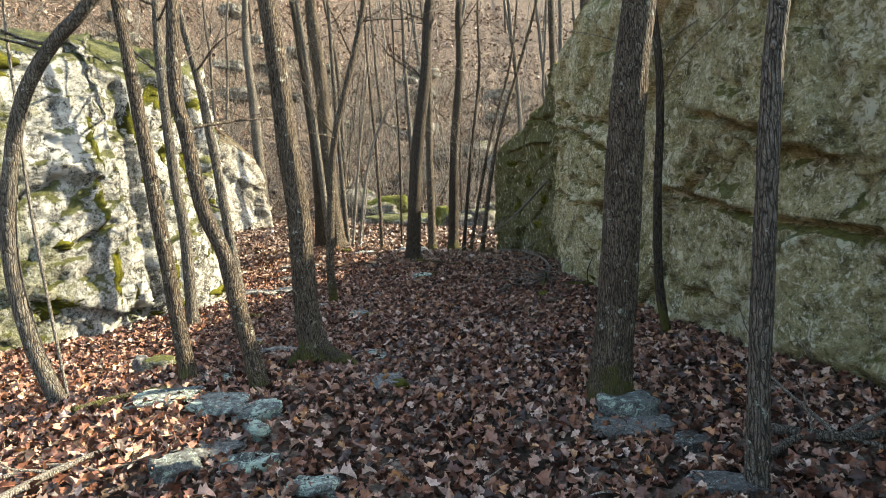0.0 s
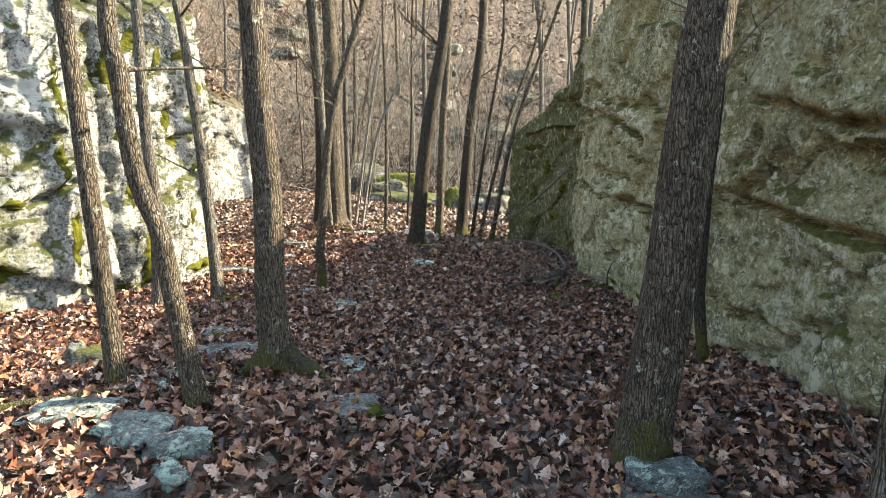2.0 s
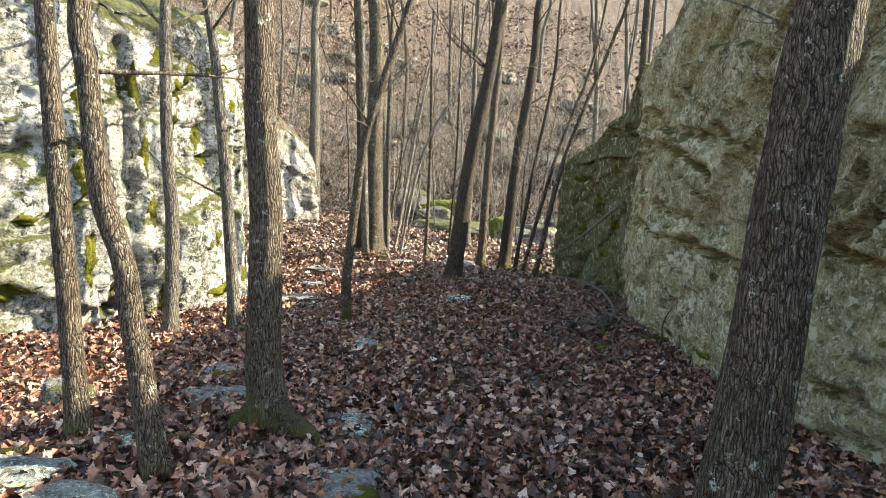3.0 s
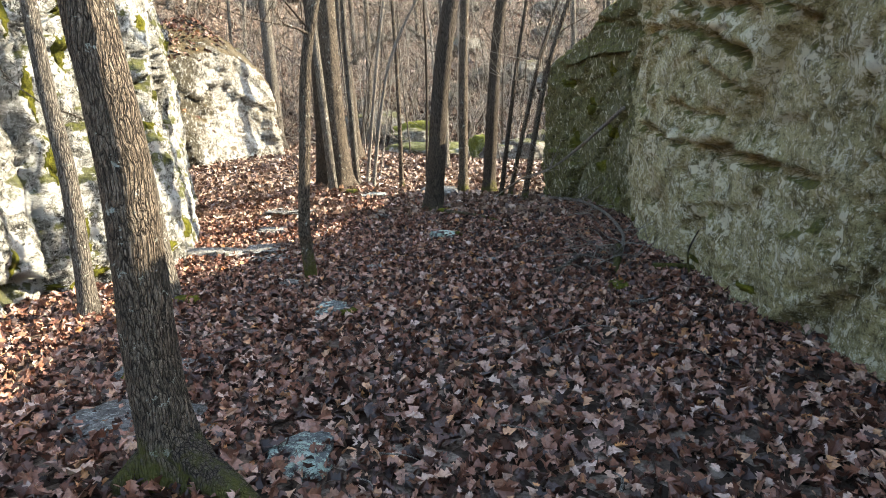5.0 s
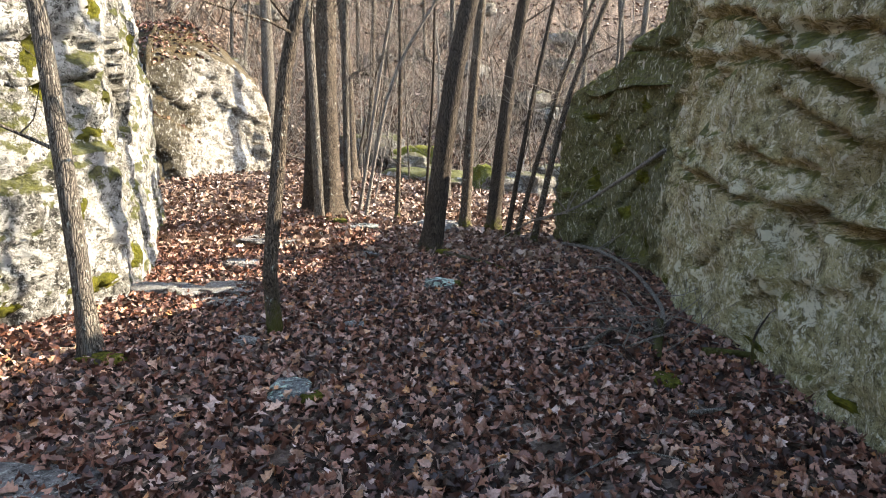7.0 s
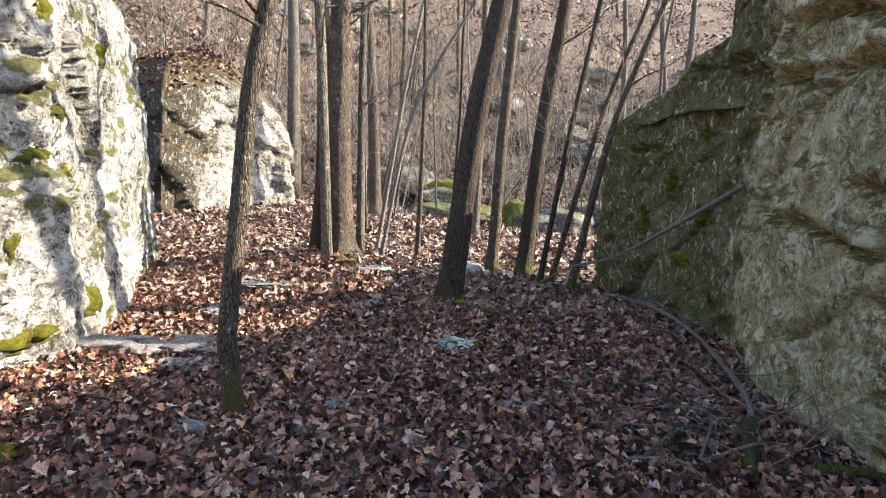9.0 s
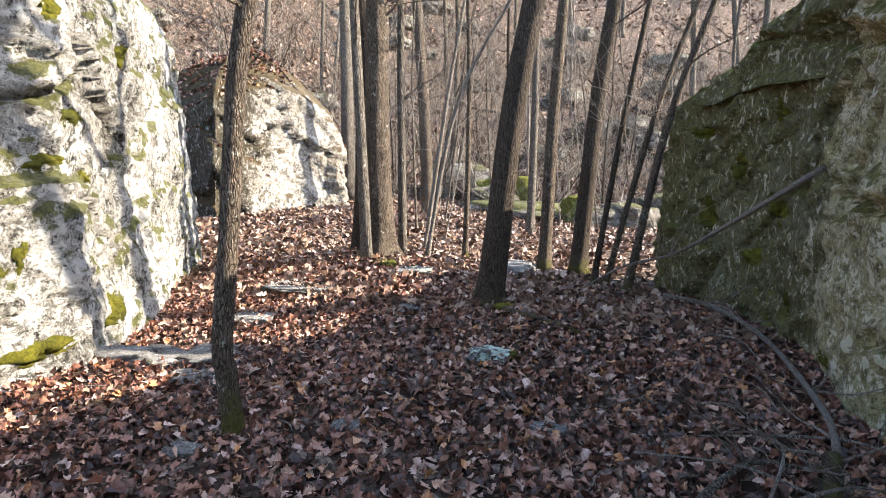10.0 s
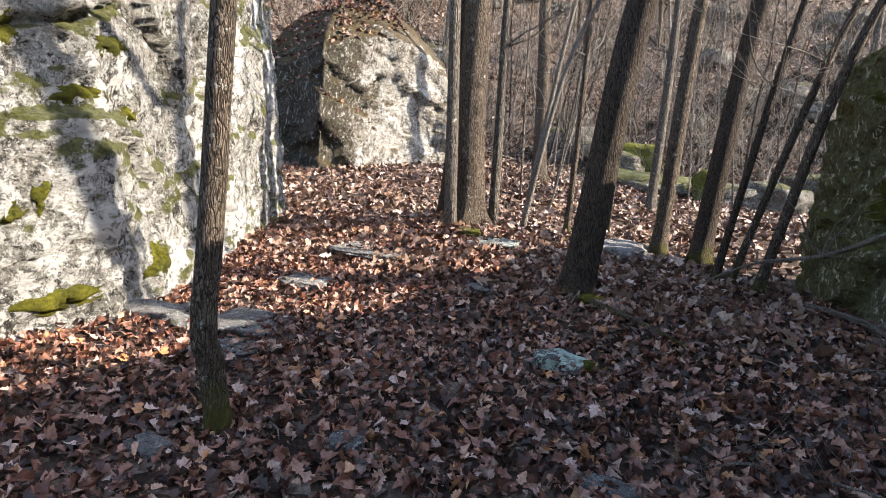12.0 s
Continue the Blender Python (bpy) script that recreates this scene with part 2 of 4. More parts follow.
def ground_z(x, y):
    """The height of the forest floor: a low brow of ledge with a wooded hill behind it."""
    z = 0.03 + 0.20 * bump(x, y, -2.0, 3.9, 1.3, 1.4) + 0.10 * bump(x, y, 1.2, 4.2, 1.4, 1.5)
    z += 0.20 * bump(x, y, -1.3, 11.8, 2.4, 1.6) + 0.30 * bump(x, y, -3.7, 13.2, 1.4, 1.5)
    z += 0.08 * bump(x, y, 0.6, 9.0, 0.8, 3.0)
    z += 0.5 * bump(x, y, -8.0, 18.5, 4.0, 6.0) + 0.22 * bump(x, y, -3.0, 20.0, 5.0, 4.0)
    z += 0.52 * soft_rise(y - 27 - 0.35 * x) + 0.50 * soft_rise(-x - 12, 1.5) + 0.25 * soft_rise(x - 14)
    z += 0.045 * noise.noise(Vector((x * 1.3, y * 1.3, 0.0))) + 0.012 * noise.noise(Vector((x * 5, y * 5, 3.0)))
    far = min(1.0, max(0.0, (math.hypot(x, y - 8) - 14) / 10))
    return z + far * (0.5 * noise.noise(Vector((x * 0.25, y * 0.25, 7.0))) + 0.33 * noise.noise(Vector((x * 0.8, y * 0.8, 2.0))) + 0.16 * noise.noise(Vector((x * 1.9, y * 1.9, 5.0))))


def tube_mesh(points, radii, sides=10, rough=0.0, seed=0, steps=6, flare=0.0):
    """Verts and faces of a tapering limb through the points, smoothly curved."""
    P = [Vector(p) for p in points]
    path, rad = [], []
    for i in range(len(P) - 1):
        a, b, c, d = P[max(i - 1, 0)], P[i], P[i + 1], P[min(i + 2, len(P) - 1)]
        for k in range(steps):
            t = k / steps
            path.append(0.5 * ((2 * b) + (c - a) * t + (2 * a - 5 * b + 4 * c - d) * t * t + (3 * b - a - 3 * c + d) * t ** 3))
            rad.append(radii[i] * (1 - t) + radii[i + 1] * t)
    path.append(P[-1])
    rad.append(radii[-1])
    verts, faces = [], []
    side = Vector((1, 0, 0))
    for i, p in enumerate(path):
        d = (path[min(i + 1, len(path) - 1)] - path[max(i - 1, 0)]).normalized()
        u = (side - d * side.dot(d))
        u = u.normalized() if u.length > 1e-3 else d.orthogonal().normalized()
        side = u
        w = d.cross(u)
        for k in range(sides):
            a = 2 * math.pi * k / sides
            r = rad[i]
            if flare:
                h = (p - path[0]).length
                r *= 1 + flare * math.exp(-h / 0.16) * (1 + 0.55 * math.sin(3 * a + seed) + 0.3 * math.sin(5 * a + 2 * seed))
            if rough:
                r *= 1 + rough * noise.noise(Vector((math.cos(a) * 2.2, math.sin(a) * 2.2, i * 0.35 + seed * 3.1))) \
                    + 0.6 * rough * math.sin(a * 9 + 4 * noise.noise(Vector((seed, i * 0.2, a))))
            verts.append(p + u * math.cos(a) * r + w * math.sin(a) * r)
    for i in range(len(path) - 1):
        for k in range(sides):
            k2 = (k + 1) % sides
            faces.append((i * sides + k, i * sides + k2, (i + 1) * sides + k2, (i + 1) * sides + k))
    faces.append(tuple(range(sides))[::-1])
    faces.append(tuple(range(len(verts) - sides, len(verts))))
    return verts, faces


def add_to(store, piece):
    n = len(store[0])
    store[0].extend(piece[0])
    store[1].extend(tuple(i + n for i in f) for f in piece[1])


def branch_piece(store, rng, start, direction, length, radius, depth, droop=0.0):
    """A crooked branch with its side twigs, added to store."""
    pts, p, d = [start], Vector(start), Vector(direction).normalized()
    n = 4
    for i in range(n):
        d = (d + Vector((rng.uniform(-.3, .3), rng.uniform(-.3, .3), rng.uniform(-.12, .26) - droop))).normalized()
        p = p + d * length / n
        pts.append(p.copy())
    add_to(store, tube_mesh(pts, [radius * (1 - 0.8 * i / n) for i in range(n + 1)], 5 if radius > 0.008 else 3, steps=2))
    if depth > 0:
        for i in range(rng.randint(2, 4)):
            k = rng.randint(1, n)
            q = Vector((rng.uniform(-1, 1), rng.uniform(-1, 1), rng.uniform(-.2, .7)))
            branch_piece(store, rng, pts[k], d * 0.8 + q, length * rng.uniform(.35, .6), radius * 0.45, depth - 1, droop)


def tree(points, radius, material, label, sides=14, rough=0.07, seed=1, flare=0.5, top=5.5, branches=7, first=1.9, kind="tree", group="", reach=1.3):
    """A leafless tree: its trunk through the points, carried on upwards, and its limbs."""
    rng = random.Random(seed)
    P = [Vector(p) for p in points]
    z0 = ground_z(P[0].x, P[0].y)
    P[0] = P[0] + (P[0] - P[1]) * ((P[0].z - z0 + 0.06) / max(0.1, (P[1].z - P[0].z)))
    lean = (P[-1] - P[-2]).normalized()
    while P[-1].z < top:
        lean = (lean * 0.8 + Vector((rng.uniform(-.12, .12), rng.uniform(-.12, .12), 0.35))).normalized()
        P.append(P[-1] + lean * 1.1)
    H = P[-1].z - z0
    radii = [radius * (1.04 - 0.72 * max(0, p.z - z0 - 0.3) / (H + 1.5)) for p in P]
    base = new(kind)
    base.matrix_basis = Matrix.Translation((P[0].x, P[0].y, z0))
    tagged(base, label, "tree", group)
    part("trunk", mesh_of("trunk", *tube_mesh(P, radii, sides, rough, seed, 8, flare)), material, base)
    for i in range(branches):
        f = rng.uniform(first if radius < 0.07 else max(first, 3.2), max(first + 0.3, top - 0.2))
        k = min(range(len(P)), key=lambda j: abs(P[j].z - f))
        a, b = P[max(k - 1, 0)], P[k]
        s = (f - a.z) / max(0.05, b.z - a.z)
        start = a.lerp(b, max(0.0, min(1.0, s)))
        ang = rng.uniform(0, 6.28)
        store = ([], [])
        branch_piece(store, rng, start, (math.cos(ang), math.sin(ang), rng.uniform(.1, .7)), reach * rng.uniform(.6, 1.3), min(radius * 0.24, 0.017), 3)
        part("branch", mesh_of("branch", *store), M_TWIG if radius < 0.05 else material, base)
    return base


def cliff(name, outline, heights, material, label, seed, batter=0.0, rows=115, step=0.046, rough=0.16, beds=0.05, dip=0.45, lift=0.6, low=-0.5, cracks=(), coarse=99):
    """A massif of rock. outline: its foot, anticlockwise; heights: how high the rim stands over each corner."""
    P = [Vector((x, y, 0)) for x, y in outline]
    n = len(P)
    ring, rim = [], []
    for i in range(n):
        a, b = P[i], P[(i + 1) % n]
        m = max(2, int((b - a).length / (step if min(abs(a.x), abs(b.x)) < coarse else 0.4)))
        for k in range(m):
            t = k / m
            ring.append(a.lerp(b, t))
            s = t * t * (3 - 2 * t)
            rim.append(heights[i] * (1 - s) + heights[(i + 1) % n] * s)
    N = len(ring)
    mid = sum(ring, Vector()) / N
    area = sum(ring[i].x * ring[(i + 1) % N].y - ring[(i + 1) % N].x * ring[i].y for i in range(N))
    flip = 1 if area > 0 else -1
    out = []
    for i in range(N):
        d = ring[(i + 3) % N] - ring[i - 3]
        out.append(Vector((d.y, -d.x, 0)).normalized() * flip)
    caps = 26
    verts, faces = [], []
    for r in range(rows + caps + 1):
        for i in range(N):
            if r <= rows:
                v = r / rows
                z = low + (rim[i] - low) * v
                p = ring[i] - out[i] * batter * max(0, z)
                inward = max(0, v - 0.93) / 0.07
                p = p - out[i] * 0.16 * inward ** 2
            else:
                v = (r - rows) / caps
                p0 = ring[i] - out[i] * (batter * rim[i] + 0.16)
                p = p0.lerp(Vector((mid.x, mid.y, 0)), v ** 1.2)
                z = rim[i] * (1 - v) + v * sum(rim) / N + lift * math.sin(v * 1.57)
            q = Vector((p.x, p.y, z))
            k = Vector((q.x * 0.8 + seed, q.y * 0.8, q.z * 0.8))
            d = 0.8 * rough * noise.noise(k * 0.9) + 0.4 * rough * noise.noise(k * 2.3)
            # broken blocks along tilted beds: each block stands proud or sunk, and leans a little
            for size, depth in ((1.0, beds), (2.6, beds * 0.4)):
                bed = Vector((q.x * 0.5 + seed, 0.6 * q.y + 0.2 * q.z, 0.85 * q.z + dip * q.y)) * size
                bed += Vector((0, 0.25, 0.25)) * noise.noise(k * 2.0 * size)
                dist, cells = noise.voronoi(bed)
                c = cells[0]
                h1, h2 = noise.cell(c * 17.3 + Vector((.5, .5, .5))), noise.cell(c * 11.1 + Vector((3.5, 1.5, .5)))
                d += depth * (1.6 * h1 - 0.8) + depth * 0.9 * (bed - c).dot(Vector((0, h2 - .5, h1 - .5)))
                gap = dist[1] - dist[0]
                if gap < 0.07 and h2 > 0.35:
                    d -= (0.07 - gap) / 0.07 * 0.055 / size
            for f, deep in ((1.7, 0.05), (4.2, 0.03)):
                seam = abs(noise.noise(Vector((q.x * 0.6, q.y * 0.55 + q.z * 0.5, q.z * 1.2 - q.y * 0.35)) * f + Vector((seed, f, 0))))
                if seam < 0.05 and noise.noise(k * 1.1 + Vector((f, 5, 2))) > -0.05:
                    d -= deep * (1 - seam / 0.05)
            d += 0.035 * noise.noise(q * 4.5) + 0.026 * noise.noise(q * 11) + 0.014 * noise.noise(q * 24)
            # the long open cracks: a dark slit with a lip above it
            if r <= rows and cracks:
                wy, wz = q.y + 0.05 * noise.noise(q * 5), q.z + 0.05 * noise.noise(q * 5 + Vector((7, 1, 2)))
                for y0, z0, y1, z1, wide in cracks:
                    ly, lz = y1 - y0, z1 - z0
                    ll = ly * ly + lz * lz
                    t = min(1.0, max(0.0, ((wy - y0) * ly + (wz - z0) * lz) / ll))
                    away = math.hypot(wy - y0 - t * ly, wz - z0 - t * lz)
                    if away < 0.22:
                        above = wz > z0 + t * lz
                        d -= 0.14 * max(0.0, 1 - away / wide)
                        if above:
                            d += 0.045 * max(0.0, 1 - away / 0.22)
            if r <= rows:
                q = q + out[i] * d
            else:
                q.z += 0.8 * d
            verts.append(q)
    R = rows + caps
    for r in range(R):
        for i in range(N):
            j = (i + 1) % N
            f = (r * N + i, r * N + j, (r + 1) * N + j, (r + 1) * N + i)
            faces.append(f if flip > 0 else f[::-1])
    ob = part(name, mesh_of(name, verts, faces), material)
    return tagged(ob, label, "rock")


def stone(name, x, y, sx, sy, sz, turn, material, label, seed, sink=0.35, group="", tilt=0):
    """A weathered loose stone or slab, half sunk in the litter."""
    bm = bmesh.new()
    bmesh.ops.create_icosphere(bm, subdivisions=4, radius=1.0)
    for v in bm.verts:
        c = v.co
        m = max(abs(c.x), abs(c.y), abs(c.z))
        c = c * (0.45 + 0.55 / m)
        k = c * 1.3 + Vector((seed * 7.3, seed * 1.7, seed))
        g = 1 + 0.22 * noise.noise(k) + 0.14 * noise.noise(k * 2.3) + 0.05 * noise.noise(k * 6) + 0.025 * noise.noise(k * 14)
        v.co = Vector((c.x * sx * g, c.y * sy * g, c.z * sz * (g + 0.1 * (noise.cell(k * 1.6) - 0.5))))
    for f in bm.faces:
        f.smooth = True
    ob = part(name, bm, material)
    ob.matrix_basis = pose(x, y, ground_z(x, y) + sz * (1 - 2 * sink), tilt, tilt * 0.5, turn)
    return tagged(ob, label, "rock", group)


# ---------------------------------------------------------------- the ground, one sheet to the horizon
def axis(near0, near1, fine, far, n):
    inner = [near0 + fine * i for i in range(int((near1 - near0) / fine) + 1)]
    lo = [near0 - (far * (i / n) ** 2.2) for i in range(1, n + 1)][::-1]
    hi = [inner[-1] + (far * (i / n) ** 2.2) for i in range(1, n + 1)]
    return lo + inner + hi


gx, gy = axis(-6, 4, 0.08, 400, 46), axis(-1, 17, 0.08, 400, 60)
verts = []
for y in gy:
    for x in gx:
        z = ground_z(x, y)
        verts.append((x, y, 60 + (z - 60) * 0.1 if z > 60 else z))
w = len(gx)
faces = [(j * w + i, j * w + i + 1, (j + 1) * w + i + 1, (j + 1) * w + i) for j in range(len(gy) - 1) for i in range(w - 1)]
ground = tagged(part("ground", mesh_of("ground", verts, faces), M_GROUND), "brown woodland floor of earth and fallen leaves rising to a hill", "ground", kind="structure")

# ---------------------------------------------------------------- rock faces
# open cracks as (y, z) to (y, z) and half width
RIGHT_CRACKS = [(6.31, 1.43, 5.14, 1.23, 0.045), (5.14, 1.23, 3.9, 1.06, 0.045), (5.4, 1.49, 4.83, 1.88, 0.045), (10.93, 1.58, 8.85, 1.32, 0.05), (8.24, 1.27, 7.45, 1.15, 0.05), (12.41, 2.94, 9.58, 2.27, 0.05), (8.49, 2.51, 8.19, 2.17, 0.05), (8.19, 2.17, 7.61, 1.91, 0.05), (12.15, 0.54, 11.73, 0.22, 0.05), (10.67, 1.47, 6.89, 1.11, 0.04)]
RIGHT_CRACKS += [(11.53, 2.87, 10.28, 2.47, .06), (10.28, 2.47, 8.79, 2.33, .06), (8.79, 2.33, 8.3, 2.2, .05), (10.38, 2.93, 9.37, 2.75, .05), (9.37, 2.75, 8.46, 2.42, .05), (8.27, 2.42, 7.59, 2.27, .05),
                 (8.91, 1.65, 8.1, 1.51, .045), (8.7, 1.39, 8.46, 1.23, .05), (8.46, 1.23, 8.02, 1.09, .05), (8.5, 2.0, 7.7, 1.68, .045), (8.37, 2.18, 7.58, 1.96, .05), (5.35, 1.69, 5.65, 1.47, .04),
                 (5.9, 1.58, 5.58, 1.84, .04), (7.86, 3.42, 8.3, 2.72, .06), (8.3, 2.72, 8.49, 2.29, .05), (7.43, 2.32, 7.01, 2.11, .045), (5.68, 2.12, 4.59, 1.79, .04), (6.26, .51, 5.29, .42, .035)]
LEFT_CRACKS = [(8.5, 1.98, 9.0, 2.1, 0.06), (9.0, 2.1, 9.5, 2.35, 0.05), (9.3, 1.35, 9.6, 1.0, 0.05), (9.9, 2.9, 10.1, .4, 0.07), (10.5, 2.9, 10.55, .5, 0.06), (6.6, 1.2, 7.0, 1.45, 0.05), (5.9, 1.5, 6.6, 2.0, 0.05), (7.6, 3.2, 7.65, 0.0, 0.08)]
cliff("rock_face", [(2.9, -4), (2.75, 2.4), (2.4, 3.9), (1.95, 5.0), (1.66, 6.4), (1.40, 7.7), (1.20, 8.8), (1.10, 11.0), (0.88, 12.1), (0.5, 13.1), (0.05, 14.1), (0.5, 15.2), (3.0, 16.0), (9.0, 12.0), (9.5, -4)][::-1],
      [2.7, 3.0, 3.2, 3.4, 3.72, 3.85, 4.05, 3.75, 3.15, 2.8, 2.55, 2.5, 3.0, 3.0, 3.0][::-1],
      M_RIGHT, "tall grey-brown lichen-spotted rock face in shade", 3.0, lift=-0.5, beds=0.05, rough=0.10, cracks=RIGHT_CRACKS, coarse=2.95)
right_rock = bpy.data.objects["rock_face"]
cliff("sunlit_rock_face", [(-9.0, 2.8), (-6.8, 4.5), (-5.5, 5.8), (-4.9, 6.5), (-4.5, 7.1), (-4.66, 7.4), (-4.5, 7.85), (-4.25, 8.3), (-4.12, 9.1), (-4.66, 10.3), (-5.40, 11.5), (-6.15, 12.75), (-7.6, 13.5), (-11, 11)],
      [3.0, 3.3, 3.5, 3.6, 3.7, 3.6, 3.6, 3.7, 3.8, 3.7, 3.6, 3.4, 3.2, 3.0],
      M_LEFT, "pale sunlit rock outcrop with yellow-green moss and lichen", 11.0, batter=0.06, beds=0.045, dip=-0.35, rough=0.085, cracks=LEFT_CRACKS, coarse=6.4)
left_rock = bpy.data.objects["sunlit_rock_face"]
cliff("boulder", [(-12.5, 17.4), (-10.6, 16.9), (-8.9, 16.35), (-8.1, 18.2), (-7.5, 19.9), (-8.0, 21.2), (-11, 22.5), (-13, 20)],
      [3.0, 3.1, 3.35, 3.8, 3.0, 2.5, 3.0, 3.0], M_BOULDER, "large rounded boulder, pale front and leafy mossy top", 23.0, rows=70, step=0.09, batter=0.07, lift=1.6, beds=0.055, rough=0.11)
boulder = bpy.data.objects["boulder"]

# ---------------------------------------------------------------- trees beside the path
tree([(-2.42, 4.33, .30), (-2.47, 4.33, .87), (-2.54, 4.33, 1.64), (-2.61, 4.33, 2.46)], .056, M_BARK, "slender grey-brown leaning tree beside the ledge", seed=1)
tree([(-1.72, 4.03, .22), (-1.85, 4.03, .93), (-1.90, 4.03, 1.2), (-2.02, 4.03, 1.53), (-2.09, 4.03, 2.07), (-2.13, 4.03, 2.38)], .055, M_BARK, "slender crooked tree with shaded bark", seed=2)
tree([(-1.54, 4.83, .17), (-1.60, 4.83, .60), (-1.60, 4.83, 1.41), (-1.65, 4.83, 2.0), (-1.67, 4.83, 2.56)], .098, M_BARK, "stout furrowed tree with a mossy root flare", sides=22, seed=3, flare=.7)
tree([(-3.43, 7.68, .14), (-3.54, 7.68, 1.48), (-3.67, 7.68, 2.67), (-3.76, 7.68, 3.3)], .065, M_BARK_GREY, "thin straight grey tree by the pale rock", seed=4)
tree([(-3.86, 7.15, .12), (-3.84, 7.15, 1.16), (-3.91, 7.15, 1.98), (-3.94, 7.15, 3.16)], .07, M_BARK_GREY, "pale grey tree close against the sunlit rock", seed=5)
tree([(-2.40, 8.50, .12), (-2.40, 8.46, .40), (-2.39, 8.42, .58), (-2.33, 8.43, 1.25), (-2.24, 8.42, 2.08), (-2.12, 8.42, 2.61), (-2.01, 8.42, 2.94)], .058, M_BARK, "thin kinked tree standing alone in the leaves", seed=6, flare=.2)
tree([(-3.53, 13.2, .44), (-3.60, 13.2, 1.66), (-3.63, 13.2, 4.35)], .175, M_BARK, "large rough-barked tree with a dark hollow at its foot", sides=24, seed=7, flare=.6, top=8)
tree([(-4.0, 13.5, .5), (-3.96, 13.5, 2.62), (-4.08, 13.5, 4.46)], .12, M_BARK_DARK, "dark trunk in a clump of trees", seed=8, top=8)
tree([(-3.6, 12.85, .47), (-3.71, 12.85, 2.55), (-3.78, 12.85, 3.77)], .075, M_BARK_GREY, "smooth pale stem in a clump of trees", seed=9, top=8, flare=.2)
tree([(-3.39, 13.6, .5), (-3.43, 13.6, 2.6), (-3.44, 13.6, 4.44)], .06, M_BARK_GREY, "thin pale stem in a clump of trees", seed=10, top=8, flare=.3)
tree([(-1.62, 11.6, .27), (-1.55, 11.6, 1.0), (-1.41, 11.6, 2.33), (-1.16, 11.6, 3.72)], .13, M_BARK_DARK, "dark leaning tree with a mossy base", sides=22, seed=11, top=7)
tree([(-1.57, 15, .18), (-1.5, 15, 2.63), (-1.38, 15, 4.63)], .10, M_BARK, "straight brown tree past the brow", seed=12, top=8)
tree([(-1.04, 14.8, .15), (-.86, 14.8, 2.59), (-.62, 14.8, 4.52)], .125, M_BARK_DARK, "dark straight tree past the brow", seed=13, top=8)
tree([(-.71, 13.6, .3), (-.45, 13.6, 2.19), (-.14, 13.6, 4.16)], .04, M_BARK_DARK, "thin dark sapling at the rock's end", seed=14, group="saplings")
tree([(-.28, 13.3, .27), (.06, 13.3, 2.15), (.47, 13.3, 3.47), (.67, 13.3, 4.02)], .05, M_BARK, "leaning sapling at the rock's end", seed=15, group="saplings")
tree([(-.56, 13.9, .24), (-.04, 13.9, 2.47), (.52, 13.9, 4.19)], .042, M_BARK, "leaning sapling at the rock's end", seed=16, group="saplings")
tree([(-2.86, 15, .27), (-2.84, 15, 2.7), (-2.9, 15, 4.76)], .045, M_BARK, "thin straight sapling past the brow", seed=17, group="saplings")
tree([(-3.32, 14.5, .4), (-2.88, 14.5, 2.66), (-2.01, 14.5, 4.27)], .035, M_TWIG, "thin leaning sapling past the brow", seed=18, group="saplings")
tree([(-3.74, 15.5, .33), (-3.38, 15.5, 2.77), (-3.19, 15.5, 3.85)], .04, M_TWIG, "thin leaning sapling past the brow", seed=19, group="saplings")
tree([(.66, 3.75, .15), (.75, 3.75, .88), (.82, 3.75, 1.71), (.88, 3.75, 2.23)], .118, M_BARK, "stout leaning tree with furrowed bark beside a lichened stone", sides=24, seed=20, flare=.35)
tree([(1.55, 5.6, .1), (1.49, 5.6, .59), (1.5, 5.6, 1.4), (1.54, 5.6, 2.04), (1.54, 5.6, 2.66)], .04, M_BARK_DARK, "thin dark sapling against the rock face", seed=21, flare=.2)
tree([(1.14, 2.75, .04), (1.17, 2.75, .77), (1.21, 2.75, 1.53), (1.27, 2.75, 2.24)], .05, M_BARK_GREY, "slim lichen-flecked tree in front of the rock face", seed=22, flare=.2)
tree([(-3.43, 4.24, .1), (-3.58, 4.24, .51), (-3.68, 4.24, 1.17), (-3.62, 4.24, 1.77), (-3.43, 4.24, 2.39), (-3.15, 4.24, 2.77), (-2.81, 4.24, 3.06)], .06, M_BARK_GREY, "bowed grey tree arching over the sunlit edge", seed=23, flare=.15)
tree([(-3.40, 4.3, .12), (-3.51, 4.3, 1.46), (-3.53, 4.3, 2.32), (-3.53, 4.3, 3.15)], .014, M_TWIG, "whip-thin sapling beside a bowed tree", seed=24, flare=.1, sides=6)
tree([(-5.28, 20, .66), (-5.45, 20, 3.52), (-5.67, 20, 6.3)], .16, M_BARK, "brown forest tree at the hill's foot", seed=25, top=9)
tree([(-2.5, 19, .6), (-2.47, 19, 3.32), (-2.51, 19, 5.78)], .09, M_BARK_GREY, "thin grey forest tree at the hill's foot", seed=26, top=9)
tree([(-8.8, 22.5, 1.5), (-8.87, 22.5, 5.55), (-8.94, 22.5, 7.11)], .22, M_BARK_GREY, "grey forest tree behind the boulder", seed=27, top=10)

